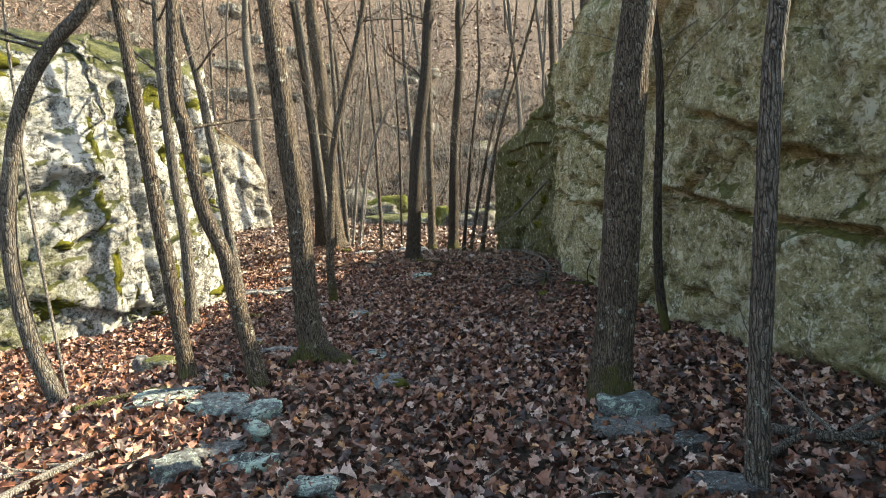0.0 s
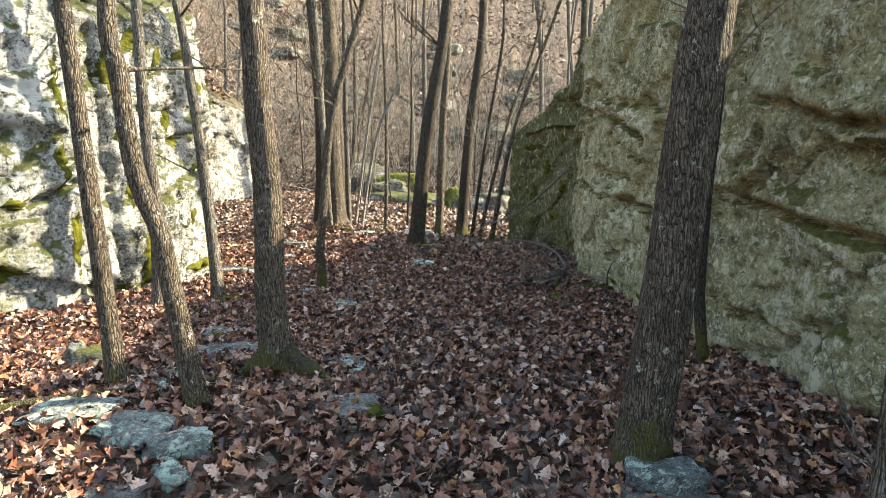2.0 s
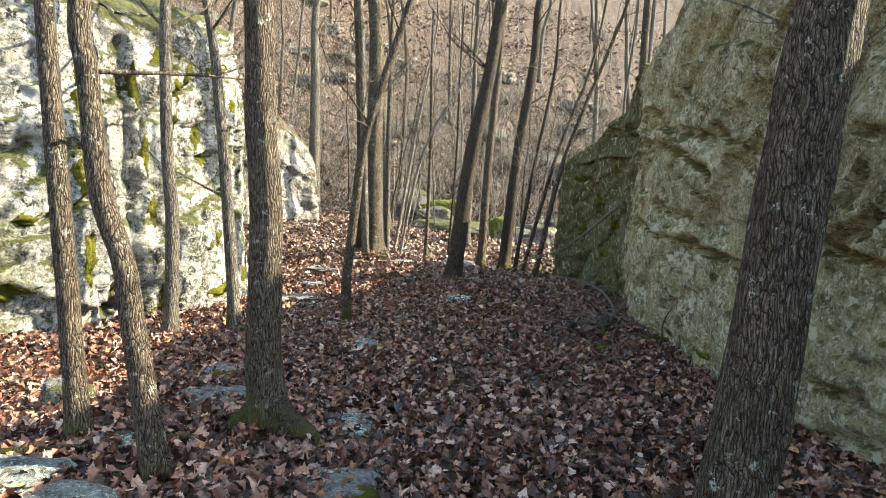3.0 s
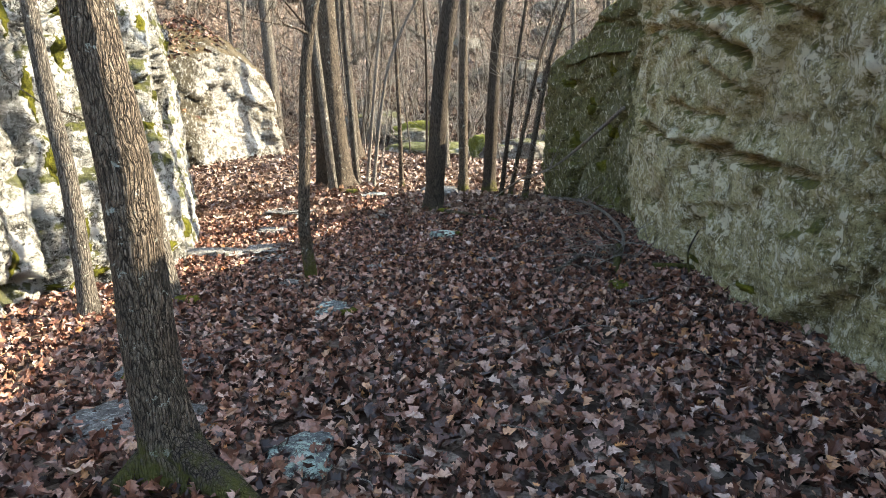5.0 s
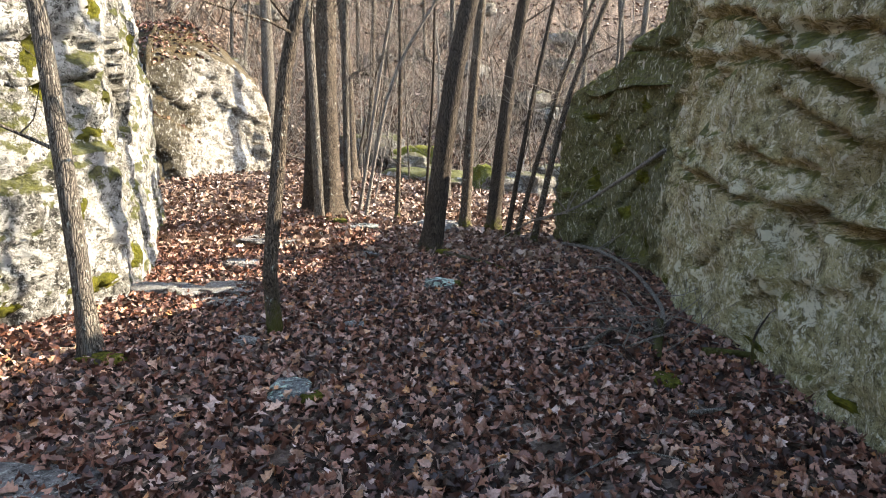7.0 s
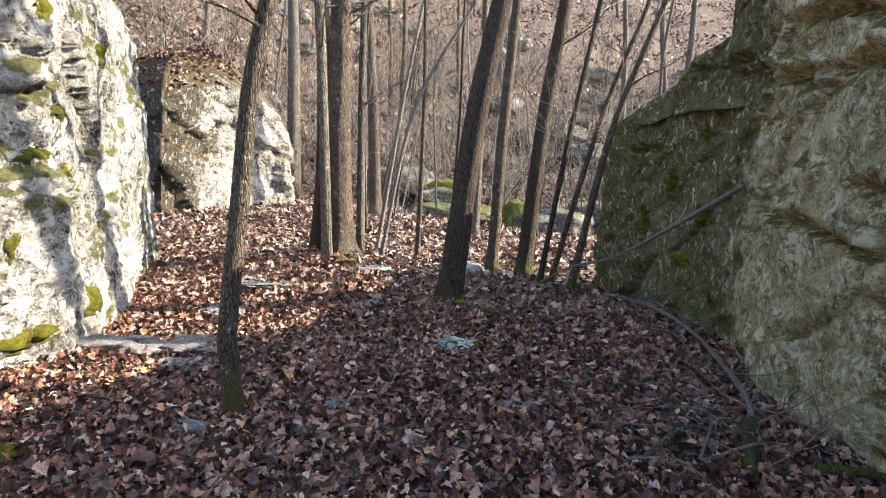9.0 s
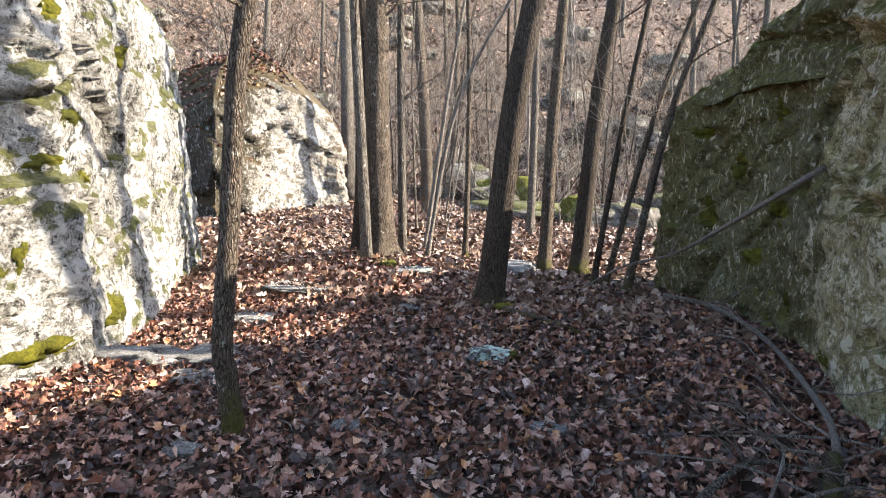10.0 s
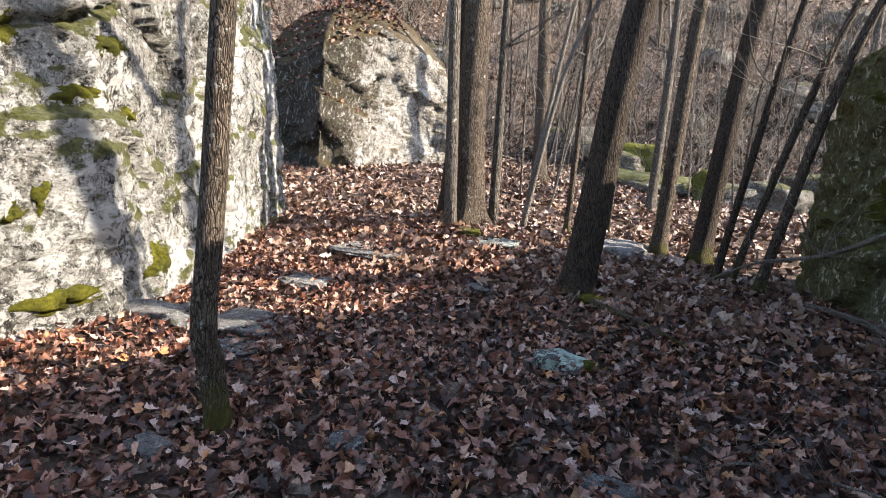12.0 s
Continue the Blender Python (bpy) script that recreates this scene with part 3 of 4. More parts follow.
stout = [o for o in scene.objects if o.get("label", "").startswith("stout furrowed")][0]
for pts, r in (([(-1.50, 4.80, .30), (-1.38, 4.76, .22), (-1.22, 4.70, .16), (-1.05, 4.66, .02)], .085), ([(-1.62, 4.80, .28), (-1.72, 4.74, .18), (-1.86, 4.70, .02)], .07)):
    part("root", mesh_of("root", *tube_mesh(pts, [r * (1 - .15 * k) for k in range(len(pts))], 12, .1, r * 90, 6)), M_BARK_DARK, stout, "mossy spreading root")

# ---------------------------------------------------------------- the wooded hillside
rng = random.Random(77)
prototypes = []
for s in range(5):
    prototypes.append(tree([(0, 200 + s * 3, ground_z(0, 200 + s * 3)), (rng.uniform(-.2, .2), 200 + s * 3, ground_z(0, 200 + s * 3) + 3)],
                           (.08, .11, .05, .15, .035)[s], (M_BARK_GREY, M_BARK, M_TWIG, M_BARK_GREY, M_TWIG)[s],
                           "bare grey forest tree on the leafy hillside", sides=8, seed=300 + s, flare=.3, top=ground_z(0, 200 + s * 3) + 12, branches=6, first=ground_z(0, 200 + s * 3) + 1.5, kind="forest_tree", group="trees of the hillside", reach=2.2))
for i in range(60):
    x, y = rng.uniform(-30, 18), 23 + 45 * rng.random()
    if (x < -6.5 and y < 24) or (x > -1 and y < 17):
        continue
    copy_thing(prototypes[i % 5], pose(x, y, ground_z(x, y), rng.uniform(-5, 5), rng.uniform(-5, 5), rng.uniform(0, 360)))
for i, p in enumerate(prototypes):
    x, y = -14 + 5.3 * i, 30 + 2 * i
    p.matrix_basis = pose(x, y, ground_z(x, y), 0, 0, 40 * i)

# whip-thin saplings behind the brow
whips = []
for k in range(4):
    whips.append(tree([(0, 220 + 3 * k, ground_z(0, 220 + 3 * k)), (rng.uniform(-.5, .5), 220 + 3 * k, ground_z(0, 220 + 3 * k) + 2.5)], (.016, .024, .012, .03)[k],
                      (M_TWIG, M_BARK_GREY, M_TWIG, M_BARK_DARK)[k], "whip-thin bare sapling with fine twigs", sides=6, seed=340 + k, flare=.2,
                      top=ground_z(0, 220 + 3 * k) + 5.5, branches=12, first=ground_z(0, 220 + 3 * k) + 0.7, kind="sapling", group="whip saplings", reach=1.0))
for i in range(40):
    x, y = rng.uniform(-9.5, 1.0), rng.uniform(15.5, 29)
    if (x < -6.3 and y < 23.0) or (x > -1.6 and y < 17.5) or (-5.2 < x < -3.0 and y < 15.5):
        continue
    copy_thing(whips[i % 4], pose(x, y, ground_z(x, y) - .03, rng.uniform(-11, 11), rng.uniform(-11, 11), rng.uniform(0, 360)))
for i, p in enumerate(whips):
    x, y = -5.6 + 1.45 * i, 21.5 + 0.8 * i
    p.matrix_basis = pose(x, y, ground_z(x, y) - .03, 4, -3, 70 * i)

# thin brush all over the slope, pale in front and dark wood among it
for count, wood, label in ((1150, M_TWIG, "tangle of bare pale twigs and brush on the slope"), (450, M_BARK_DARK, "tangle of dark dead brush on the slope")):
    store = ([], [])
    for i in range(count):
        x, y = rng.uniform(-24, 10), 23.5 + 19 * rng.random() ** 1.2
        if x < -7 and y < 23:
            continue
        branch_piece(store, rng, (x, y, ground_z(x, y) - 0.05), (rng.uniform(-.9, .9), rng.uniform(-.9, .9), rng.uniform(.3, 1)), rng.uniform(0.8, 3.6), rng.uniform(.014, .036), 2)
    tagged(part("brush", mesh_of("brush", *store), wood), label, "brush", kind="stuff")

# old fallen logs across the slope
for i in range(26):
    x, y, a = rng.uniform(-16, 7), rng.uniform(25, 42), rng.uniform(-.9, .9)
    l, r = rng.uniform(1.5, 4.0), rng.uniform(.05, .14)
    pts = [(x + l * (k / 3 - .5) * math.cos(a), y + l * (k / 3 - .5) * math.sin(a)) for k in range(4)]
    log = part("fallen_log", mesh_of("fallen_log", *tube_mesh([(u, v, ground_z(u, v) + r * .7) for u, v in pts], [r, r * .9, r * .8, r * .6], 9, .12, i, 4)), M_BARK_GREY if i % 2 else M_BARK_DARK)
    tagged(log, "weathered fallen log on the leafy slope", "log", "logs of the hillside")

for i in range(44):
    x, y = rng.uniform(-22, 10), rng.uniform(26, 46)
    s = rng.uniform(.25, .85)
    stone("hill_rock", x, y, s * 1.5, s, s * rng.uniform(.4, .7), rng.uniform(0, 180), M_HILLROCK, "grey stone ledge half buried in the leafy slope", 50 + i, group="rocks of the hillside")

# ---------------------------------------------------------------- trees on top of the rock, known by their shadows
def back(x, y, z, k=8.3):
    return Vector((x, y, z)) + sun_dir * k


def rock_top_tree(shade, radius, label, seed):
    pts = [back(*p) for p in shade]
    foot = Vector((pts[0].x, pts[0].y + 0.1, 2.6))
    tree([foot] + pts, radius, M_BARK, label, seed=seed, top=9.5, first=9.2, branches=2, reach=0.8)


rock_top_tree([(-4.26, 9.28, .24), (-4.25, 9.15, .52), (-4.19, 9.02, .81), (-4.26, 8.98, 1.02), (-4.31, 8.84, 1.26), (-4.46, 8.85, 1.52), (-4.55, 8.7, 2.0)], .16, "tree on top of the shaded rock", 31)
rock_top_tree([(-4.8, 10.3, 1.35), (-4.66, 9.87, 1.62), (-4.58, 9.53, 1.85), (-4.46, 9.14, 2.07), (-4.53, 9.0, 2.34), (-4.49, 8.83, 2.51)], .085, "slim leaning tree on top of the shaded rock", 32)
rock_top_tree([(-4.28, 9.46, .29), (-4.32, 9.38, .57), (-4.25, 9.18, .96)], .035, "thin sapling on top of the shaded rock", 34)
rock_top_tree([(-4.48, 7.86, .09), (-4.51, 7.70, .40), (-4.55, 7.78, .71), (-4.6, 7.62, 1.0), (-4.71, 7.74, 1.37), (-4.75, 7.62, 1.75), (-4.83, 7.72, 2.24), (-4.9, 7.66, 2.95)], .06, "crooked tree on top of the shaded rock", 33)
rock_top_tree([(-4.46, 8.05, .09), (-4.53, 7.98, .55), (-4.55, 8.02, .85), (-4.65, 7.86, 1.16), (-4.71, 7.95, 1.44), (-4.8, 7.84, 1.84), (-4.81, 7.82, 2.43), (-4.93, 7.55, 2.91)], .05, "crooked slim tree on top of the shaded rock", 35)

# ---------------------------------------------------------------- cushions of moss on the sunlit rock
from mathutils.bvhtree import BVHTree


def moss_patch(rock, tree_of, cy, cz, w, h, seed, x0=-2.0, way=-1):
    """A cushion of moss that lies on the rock's face."""
    n = 26
    verts, index, faces = [], {}, []
    for j in range(n + 1):
        for i in range(n + 1):
            u, v = 2 * i / n - 1, 2 * j / n - 1
            edge = 0.72 + 0.55 * noise.noise(Vector((u * 1.6 + seed, v * 1.6, seed * 2.0))) + 0.3 * noise.noise(Vector((u * 5, v * 5, seed)))
            r = math.hypot(u, v) / max(0.2, edge)
            if r > 1:
                continue
            y, z = cy + u * w + 0.25 * v * w, cz + v * h
            hit = tree_of.ray_cast(Vector((x0, y, z)), Vector((way, 0, 0)))
            if hit[0] is None:
                continue
            lump = 0.03 * (1 - r * r) + 0.012 * noise.noise(Vector((y * 20, z * 20, seed))) - 0.008
            index[i, j] = len(verts)
            verts.append(hit[0] + hit[1] * lump)
    for (i, j) in index:
        q = [(i, j), (i + 1, j), (i + 1, j + 1), (i, j + 1)]
        if all(k in index for k in q):
            ids = [index[k] for k in q]
            if max((verts[a] - verts[ids[0]]).length for a in ids) < 0.25:
                faces.append(tuple(ids) if way < 0 else tuple(ids[::-1]))
    if faces:
        part("moss_patch", mesh_of("moss_patch", verts, faces), M_CUSHION, rock, "yellow-green cushion of moss")


left_tree = BVHTree.FromPolygons([v.co for v in left_rock.data.vertices], [p.vertices[:] for p in left_rock.data.polygons])
for i, (cy, cz, w, h) in enumerate([(8.58, 1.96, .16, .15), (9.31, 1.96, .17, .10), (8.99, 1.63, .28, .06), (9.39, 1.51, .08, .08), (8.66, .96, .10, .16), (8.5, .85, .1, .1),
                                    (8.75, .28, .35, .12), (8.74, 3.1, .3, .14), (9.1, 2.73, .14, .14), (8.5, 2.24, .10, .25), (9.2, 1.97, .15, .10), (8.9, 1.6, .2, .07), (9.45, 1.5, .10, .08),
                                    (8.3, 3.0, .12, .3), (6.3, 3.25, .35, .22), (5.9, 3.0, .2, .2), (8.1, 3.1, .16, .25), (8.2, 2.75, .1, .2), (6.95, 2.4, .07, .4), (6.9, 1.6, .07, .45), (6.95, .8, .08, .45),
                                    (7.3, .4, .1, .3), (7.9, .2, .3, .1), (9.6, .4, .2, .18), (10.0, 2.6, .12, .15), (9.8, 3.2, .2, .15), (6.4, .5, .2, .15), (6.5, 1.2, .15, .1), (7.72, 2.7, .09, .35), (7.8, 2.0, .09, .35), (7.85, 1.3, .09, .3), (7.92, .5, .11, .4), (8.15, 2.3, .07, .3)]):
    moss_patch(left_rock, left_tree, cy, cz, w, h, 3.1 * i)

# ---------------------------------------------------------------- loose stones by the path
LICHENED = "flat stone crusted with mint-green lichen among the leaves"
PLAIN = "grey stone slab half covered by leaves"
stone("lichen_stone", .74, 3.55, .18, .10, .085, 5, M_STONE, "block of stone crusted with mint-green lichen below a tree", 1.2, .25)
stone("stone_slab", .74, 3.38, .24, .11, .035, 8, M_SLAB, "flat grey slab under a lichened block", 2.2, .3)
stone("stone_slab", .98, 3.20, .11, .09, .04, 30, M_SLAB, PLAIN, 3.2, .3)
stone("stone_slab", 1.0, 2.75, .16, .10, .04, -15, M_SLAB, PLAIN, 3.9, .3)
for i, (x, y, w, d, h, turn) in enumerate([(-2.28, 3.78, .24, .15, .05, 10), (-1.82, 3.62, .20, .15, .055, -20), (-1.52, 3.50, .15, .11, .06, 25), (-1.35, 2.94, .15, .09, .05, 8),
                                           (-1.72, 2.87, .12, .11, .07, 40), (-.95, 2.75, .13, .08, .04, 0), (-1.13, 5.05, .14, .18, .035, 12), (-2.22, 4.42, .15, .16, .03, 30),
                                           (-1.45, 3.28, .06, .08, .05, 60), (-1.77, 7.34, .13, .17, .05, 20), (-1.28, 10.26, .17, .14, .06, -10), (-2.9, 12.6, .3, .25, .05, 15)]):
    stone("lichen_stone", x, y, w, d, h, turn, M_STONE, LICHENED, 5.3 + 2.1 * i, .34, "lichened stones")
for i, (x, y, w, d, h, turn) in enumerate([(-2.12, 5.3, .34, .22, .04, 0), (-.94, 4.26, .22, .16, .03, 14), (-3.8, 9.42, .26, .2, .07, -12), (-3.35, 9.6, .3, .24, .05, 10), (-2.48, 6.14, .3, .16, .04, 5),
                                           (-4.05, 9.3, .26, .14, .08, 15), (-3.18, 9.2, .24, .18, .035, 40), (-2.5, 8.2, .10, .08, .05, 0), (-1.78, 8.72, .09, .08, .04, 20), (-.65, 9.11, .11, .07, .04, 5),
                                           (-3.74, 10.58, .22, .2, .04, 10), (-3.85, 11.75, .42, .4, .03, 0), (-2.03, 14.6, .35, .5, .12, 0), (-2.34, 11.18, .12, .15, .04, 30), (-1.65, 3.1, .2, .13, .03, 0)]):
    stone("stone_slab", x, y, w, d, h, turn, M_SLAB, PLAIN, 31.7 + 1.9 * i, .36, "stone slabs")
stone("pale_stone", -3.0, 4.92, .14, .10, .08, 15, M_LEFT, "pale sunlit stone at the foot of a tree", 61, .2)
stone("stone_slab", -3.2, 5.0, .08, .10, .10, 60, M_SLAB, "small upright brown stone beside a pale stone", 62, .2)
stone("mossy_rock", -4.4, 24.8, .95, .6, .55, 10, M_MOSS, "bright yellow-green mossy rock at the stream bed", 63, .2)
stone("mossy_rock", -1.9, 22.4, .3, .35, .5, 25, M_MOSS, "upright grey rock with yellow-green moss at the stream bed", 64, .2)
stone("stream_slab", -3.7, 22.9, 1.5, .6, .32, -12, M_LEFT, "long pale sloping slab of rock at the stream bed", 65, .3, tilt=6)
for i, (x, y, w, d, h) in enumerate([(-2.2, 23.5, 1.0, .7, .35), (-1.2, 22.3, .7, .5, .35), (-.4, 22.8, .8, .6, .45), (-4.6, 24.5, 1.1, .7, .4), (-3.4, 22.6, 1.3, .5, .2), (.6, 24, 1.0, .7, .6), (-6, 25, 1.2, .8, .7)]):
    stone("stream_rock", x, y, w, d, h, 33 * i, M_HILLROCK, "grey rock at the foot of the hill", 70 + i, .3, "rocks at the hill's foot")

# ---------------------------------------------------------------- moss on the floor and on the damp face
for i, (x, y, w, d) in enumerate([(-3.28, 7.6, .16, .09), (-.80, 4.2, .12, .08), (-1.6, 7.25, .07, .06), (-1.45, 11.45, .16, .1), (.6, 7.9, .12, .08), (-3.3, 12.75, .25, .14), (-2.5, 5.9, .15, .08), (-1.15, 10.3, .1, .08)]):
    ob = stone("moss_tuft", x, y, w, d, .04, 25 * i, M_CUSHION, "low cushion of green moss among the leaves", 90 + 2.7 * i, .3, "moss cushions")
    ob["category"] = "moss"
right_tree = BVHTree.FromPolygons([v.co for v in right_rock.data.vertices], [p.vertices[:] for p in right_rock.data.polygons])
for i, (cy, cz, w, h) in enumerate([(11.9, 1.3, .25, .3), (12.6, 1.7, .3, .25), (13.2, 1.2, .3, .4), (12.3, .8, .25, .25), (11.6, .5, .2, .25), (13.4, 2.1, .3, .15), (12.0, 2.2, .2, .2), (10.6, .25, .3, .08), (8.6, .2, .3, .06), (7.6, .2, .25, .07)]):
    moss_patch(right_rock, right_tree, cy, cz, w * .7, h * .7, 200 + 2.3 * i, -2.5, 1)

# ---------------------------------------------------------------- fallen wood
def limb(name, points, radius, label, material=M_TWIG, seed=0, twigs=0, taper=0.35):
    rng = random.Random(seed)
    pts = [Vector((x, y, ground_z(x, y) + z)) for x, y, z in points]
    store = ([], [])
    n = len(pts)
    add_to(store, tube_mesh(pts, [radius * (1 - (1 - taper) * i / (n - 1)) for i in range(n)], 9, 0.12, seed + 1, 6))
    base = part(name, mesh_of(name, *store), material)
    for i in range(twigs):
        k = rng.randint(1, n - 1)
        s2 = ([], [])
        branch_piece(s2, rng, pts[k], (rng.uniform(-1, 1), rng.uniform(-1, 1), rng.uniform(0, .6)), rng.uniform(.3, .8), radius * .4, 1)
        part("twig", mesh_of("twig", *s2), M_TWIG, base)
    return tagged(base, label, "branch")


limb("fallen_branch", [(.92, 10.2, 1.5), (.5, 11.4, .95), (.12, 12.0, .58), (-.33, 12.4, .42), (-.8, 12.7, .1)], .024, "bare fallen branch leaning against the rock face", seed=3, twigs=5)
limb("fallen_limb", [(.1, 12.6, .15), (.55, 12.2, .1), (.82, 11.2, .10), (.88, 9.9, .12), (.78, 9.0, .14), (.66, 8.5, -.03)], .022, "grey fallen limb lying at the foot of the rock", seed=4, twigs=9, taper=.9)
limb("broken_stub", [(.70, 8.75, .16), (.66, 8.55, .05), (.62, 8.3, .0)], .045, "dark broken stub of wood in the leaves", M_BARK_DARK, 5, taper=.6)
limb("fallen_limb", [(-2.95, 3.75, .03), (-2.6, 3.95, .05), (-2.2, 4.15, .04)], .035, "weathered fallen limb beside a lichened stone", M_BARK, 6)
limb("fallen_stick", [(-2.9, 2.6, .03), (-2.5, 2.9, .03), (-2.1, 2.85, .03)], .018, "sunlit dry stick on the leaves", seed=7, twigs=1)
limb("fallen_stick", [(-2.55, 2.4, .03), (-2.35, 2.8, .05), (-2.2, 3.15, .03)], .03, "sunlit dry stick on the leaves", seed=8, twigs=1)
limb("fallen_stick", [(-2.1, 4.35, .03), (-1.8, 4.5, .03), (-2.4, 4.3, .05)][:2], .03, "dark mossy stick between two trees", M_BARK_DARK, 9)
limb("fallen_limb", [(1.35, 3.35, .03), (1.7, 3.1, .06), (2.1, 3.2, .08)], .04, "grey fallen limb under the rock face", M_BARK_GREY, 10, twigs=2)
limb("fallen_limb", [(1.3, 3.0, .03), (1.6, 3.15, .05), (1.9, 2.9, .08)], .025, "grey fallen limb under the rock face", M_BARK_GREY, 11, twigs=2)
limb("fallen_stick", [(1.0, 8.55, .04), (1.3, 8.6, .06), (1.5, 8.5, .05)], .035, "dark rotten stick against the rock", M_BARK_DARK, 12)
limb("fallen_stick", [(.62, 7.4, .04), (.85, 7.5, .05)], .022, "pale broken stick on the leaves", seed=13)
limb("fallen_stick", [(-.2, 6.5, .03), (.3, 6.9, .04), (.9, 6.5, .03)], .007, "long thin twig on the leaves", seed=14, twigs=1)
limb("fallen_stick", [(-1.4, 11.3, .05), (-1.0, 11.1, .06), (-.6, 10.9, .03)], .03, "fallen stick by the dark leaning tree", M_BARK, 15)
limb("fallen_limb", [(.1, 8.4, .05), (.35, 8.75, .07), (.6, 8.8, .05)], .022, "small grey branch in the leaves", M_BARK_GREY, 16, twigs=4)
limb("dead_twig", [(1.28, 8.35, 0), (1.25, 8.3, .25), (1.33, 8.3, .45)], .012, "upright dead twig against the rock", M_BARK_DARK, 17, twigs=2)
trng = random.Random(5)
for i in range(14):
    x, y, a = trng.uniform(-.1, .75), trng.uniform(8.4, 12.2), trng.uniform(0, 6.28)
    l = trng.uniform(.4, .9)
    limb("fallen_twig", [(x, y, .04), (x + l * .5 * math.cos(a) + .05, y + l * .5 * math.sin(a), .14), (x + l * math.cos(a), y + l * math.sin(a) + .05, .10)], trng.uniform(.006, .011), "bare forked twig lying by the rock face", seed=180 + i, twigs=2)
for i in range(60):
    x, y, a = trng.uniform(-4, 1.4), trng.uniform(2.5, 12.5), trng.uniform(0, 6.28)
    l = trng.uniform(.1, .3)
    limb("fallen_twig", [(x, y, .05), (x + l * .5 * math.cos(a) + .02, y + l * .5 * math.sin(a), .06), (x + l * math.cos(a), y + l * math.sin(a), .04)], trng.uniform(.003, .007), "thin dry twig lying on the leaves", seed=100 + i)

# ---------------------------------------------------------------- fallen leaves
def leaf_template(rng, lobes):
    """A lobed leaf, folded along its rib and curled: outline points in leaf lengths."""
    side = []
    for i in range(lobes):
        u = (i + 0.6) / lobes
        wdt = 0.33 * math.sin(math.pi * min(1, u * 0.9 + 0.12)) + 0.04
        side.append((u - 0.16 / lobes * 2, wdt * rng.uniform(.9, 1.25)))
        side.append((u + 0.22 / lobes, wdt * rng.uniform(.52, .74)))
    fold, curl, twist = rng.uniform(.1, 1.2), rng.uniform(-1.2, 1.2), rng.uniform(-.5, .5)
    pts = [(0, 0)] + side + [(1.02, 0)] + [(u, -wd * rng.uniform(.85, 1.15)) for u, wd in side[::-1]]
    out = []
    for u, v in pts + [(0.5, 0)]:
        out.append((u - .5, v, fold * abs(v) + curl * (u - .5) ** 2 + twist * (u - .5) * v * 2))
    n = len(pts)
    return np.array(out), np.array([(i, (i + 1) % n, n) for i in range(n)])


M_LEAF_DRY = leaf_material("sun_dried_leaves", ((0.0, (0.04, 0.018, 0.011)), (0.3, (0.12, 0.062, 0.038)), (0.6, (0.21, 0.125, 0.083)), (0.85, (0.33, 0.22, 0.155)), (1.0, (0.50, 0.37, 0.29))))
LEAVES = [leaf_template(random.Random(i), 3 + i % 3) for i in range(14)]


def litter(name, count, place, sizes, seed, label, material=M_LEAF, tilt=0.72):
    g = np.random.default_rng(seed)
    V, F, total = [], [], 0
    for i in range(count):
        x, y = place(g)
        tv, tf = LEAVES[g.integers(len(LEAVES))]
        m = np.array(Euler((g.normal(0, tilt), g.normal(0, tilt), g.uniform(0, 6.283))).to_matrix())
        s = g.uniform(*sizes)
        V.append((tv * s) @ m.T + (x, y, ground_z(x, y) + 0.012 + abs(g.normal(0, .018))))
        F.append(tf + total)
        total += len(tv)
    me = mesh_of(name, np.concatenate(V).tolist(), np.concatenate(F).tolist(), False)
    return tagged(part(name, me, material), label, "leaves", kind="stuff")


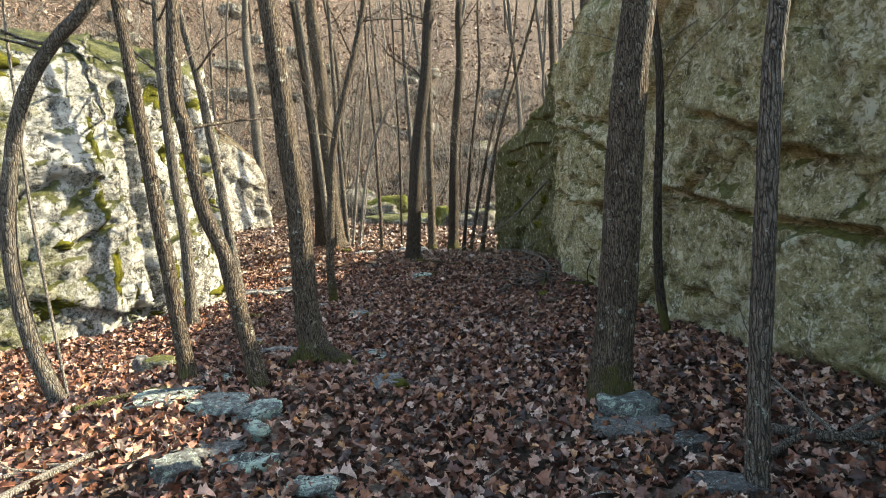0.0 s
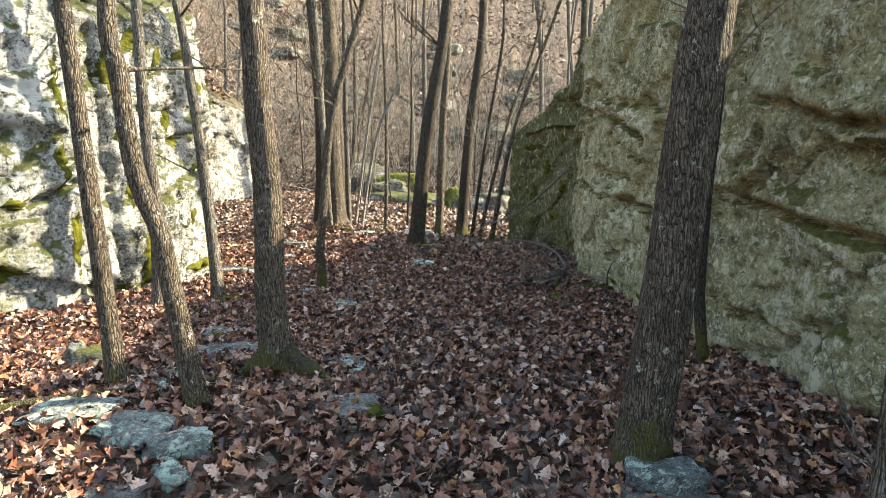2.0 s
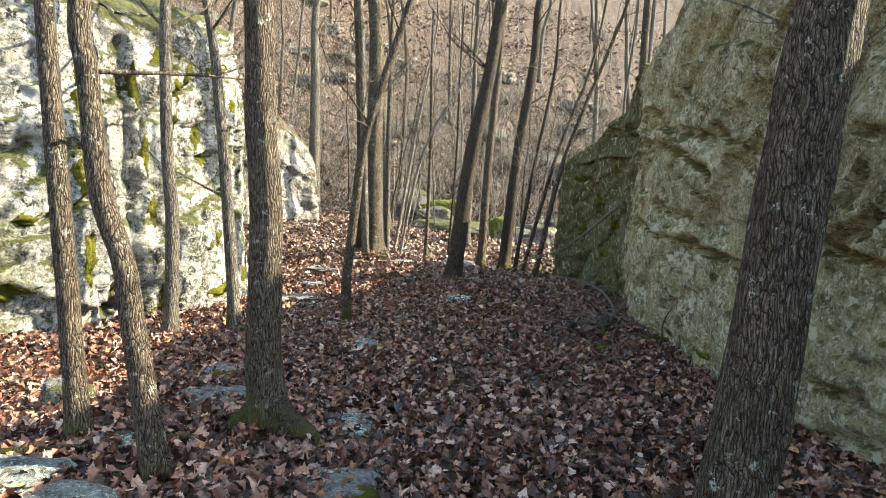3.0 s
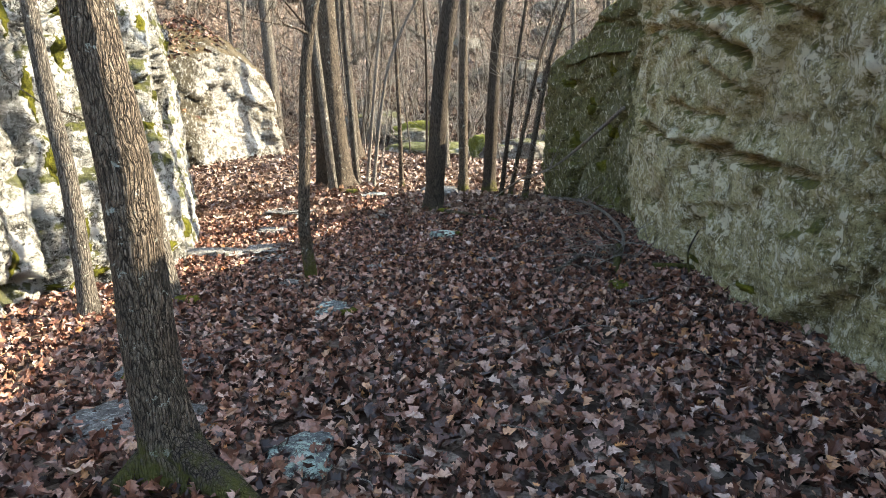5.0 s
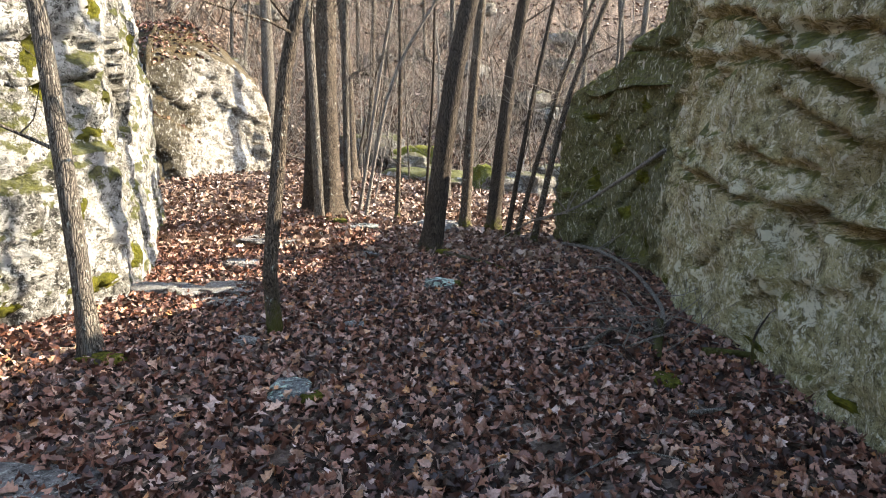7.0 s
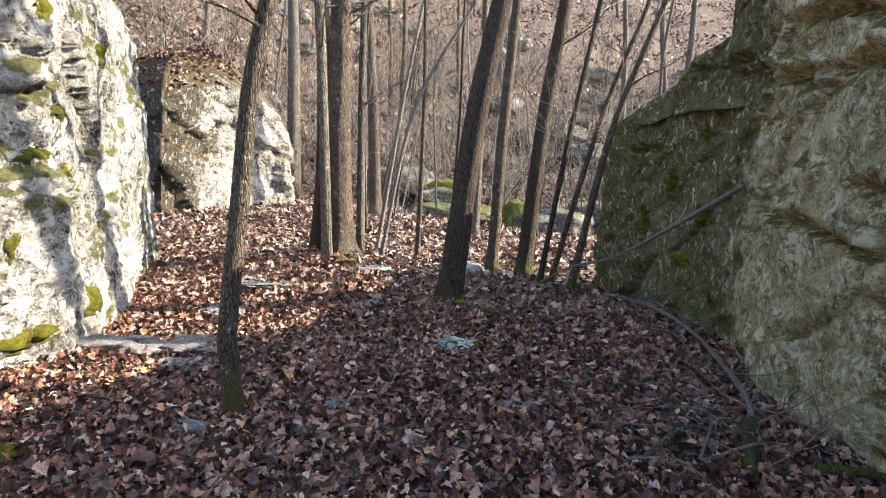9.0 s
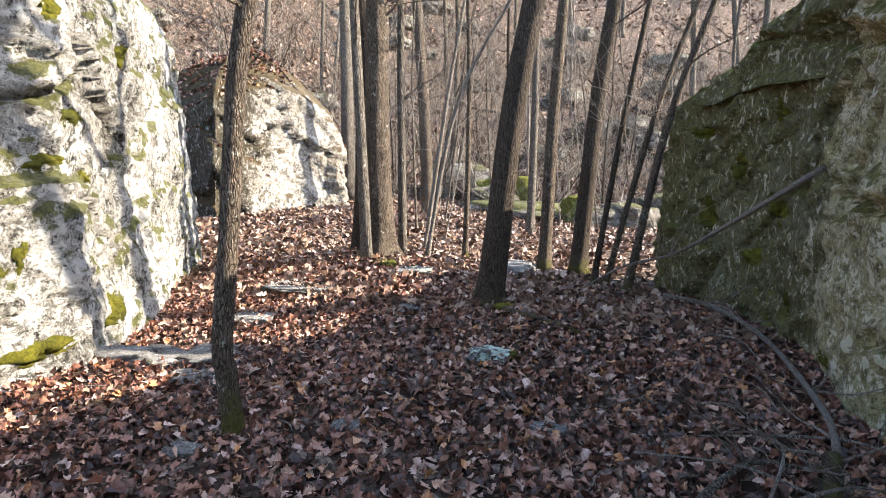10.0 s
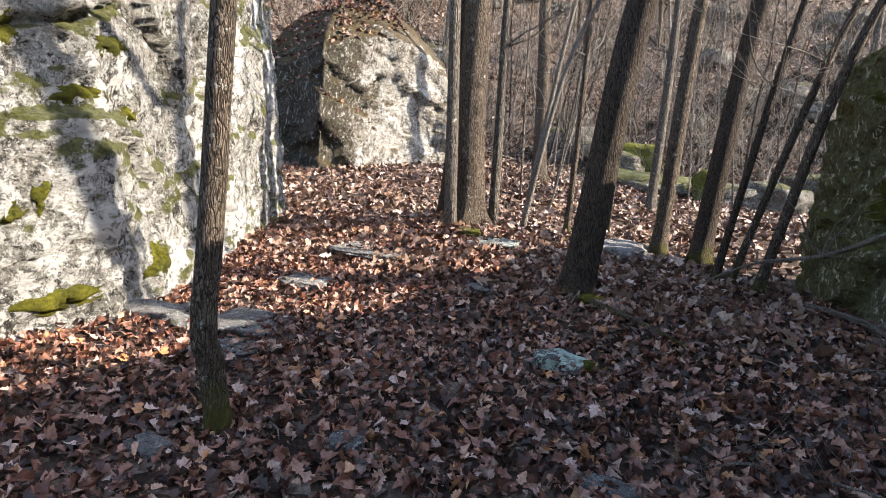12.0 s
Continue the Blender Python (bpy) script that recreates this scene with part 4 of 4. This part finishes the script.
near_litter = litter("leaf_litter", 76000, lambda g: (g.uniform(-6.4, 2.6), g.uniform(0.6, 13.5)), (.03, .09), 1, "deep litter of curled russet-brown oak and maple leaves")
litter("far_leaf_litter", 21000, lambda g: (g.uniform(-13, -0.2) if g.random() < 0.85 else g.uniform(-0.2, 4), 11.2 + 19 * g.random() ** 1.3), (.09, .17), 2, "sunlit tan and brown fallen leaves beyond the brow", M_LEAF_DRY)
litter("hill_leaf_litter", 15000, lambda g: (g.uniform(-36, 20), 26 + 44 * g.random()), (.16, .36), 3, "fallen leaves on the wooded slope", M_LEAF_DRY)

# leaves caught on top of the boulder
boulder_tree = BVHTree.FromPolygons([v.co for v in boulder.data.vertices], [p.vertices[:] for p in boulder.data.polygons])
g = np.random.default_rng(9)
V, F, total = [], [], 0
for i in range(5200):
    x, y = g.uniform(-13, -7.6), g.uniform(16.2, 22.5)
    hit = boulder_tree.ray_cast(Vector((x, y, 9)), Vector((0, 0, -1)))
    if hit[0] is None or hit[1].z < 0.5 or noise.noise(Vector((x * .8, y * .8, 4))) < -0.22:
        continue
    tv, tf = LEAVES[g.integers(len(LEAVES))]
    m = np.array(Euler((g.normal(0, .5), g.normal(0, .5), g.uniform(0, 6.283))).to_matrix())
    V.append((tv * g.uniform(.07, .14)) @ m.T + (x, y, hit[0].z + .02))
    F.append(tf + total)
    total += len(tv)
tagged(part("boulder_leaf_litter", mesh_of("boulder_leaf_litter", np.concatenate(V).tolist(), np.concatenate(F).tolist(), False), M_LEAF), "brown leaves caught on top of the boulder", "leaves", kind="stuff")

# the uppermost leaves along the path, each one loose
shapes = []
for tv, tf in LEAVES:
    me = mesh_of("leaf", tv.tolist(), tf.tolist(), False)
    me.materials.append(M_LEAF)
    shapes.append(me)
lrng = random.Random(12)
for i in range(280):
    x, y = lrng.uniform(-2.6, 1.2), lrng.uniform(2.4, 11.0)
    leaf = part("leaf", shapes[i % len(shapes)], M_LEAF, near_litter)
    k = lrng.uniform(.07, .115)
    leaf.matrix_basis = pose(x, y, ground_z(x, y) + .045, lrng.uniform(-25, 25), lrng.uniform(-25, 25), lrng.uniform(0, 360)) @ Matrix.Diagonal((k, k, k, 1))
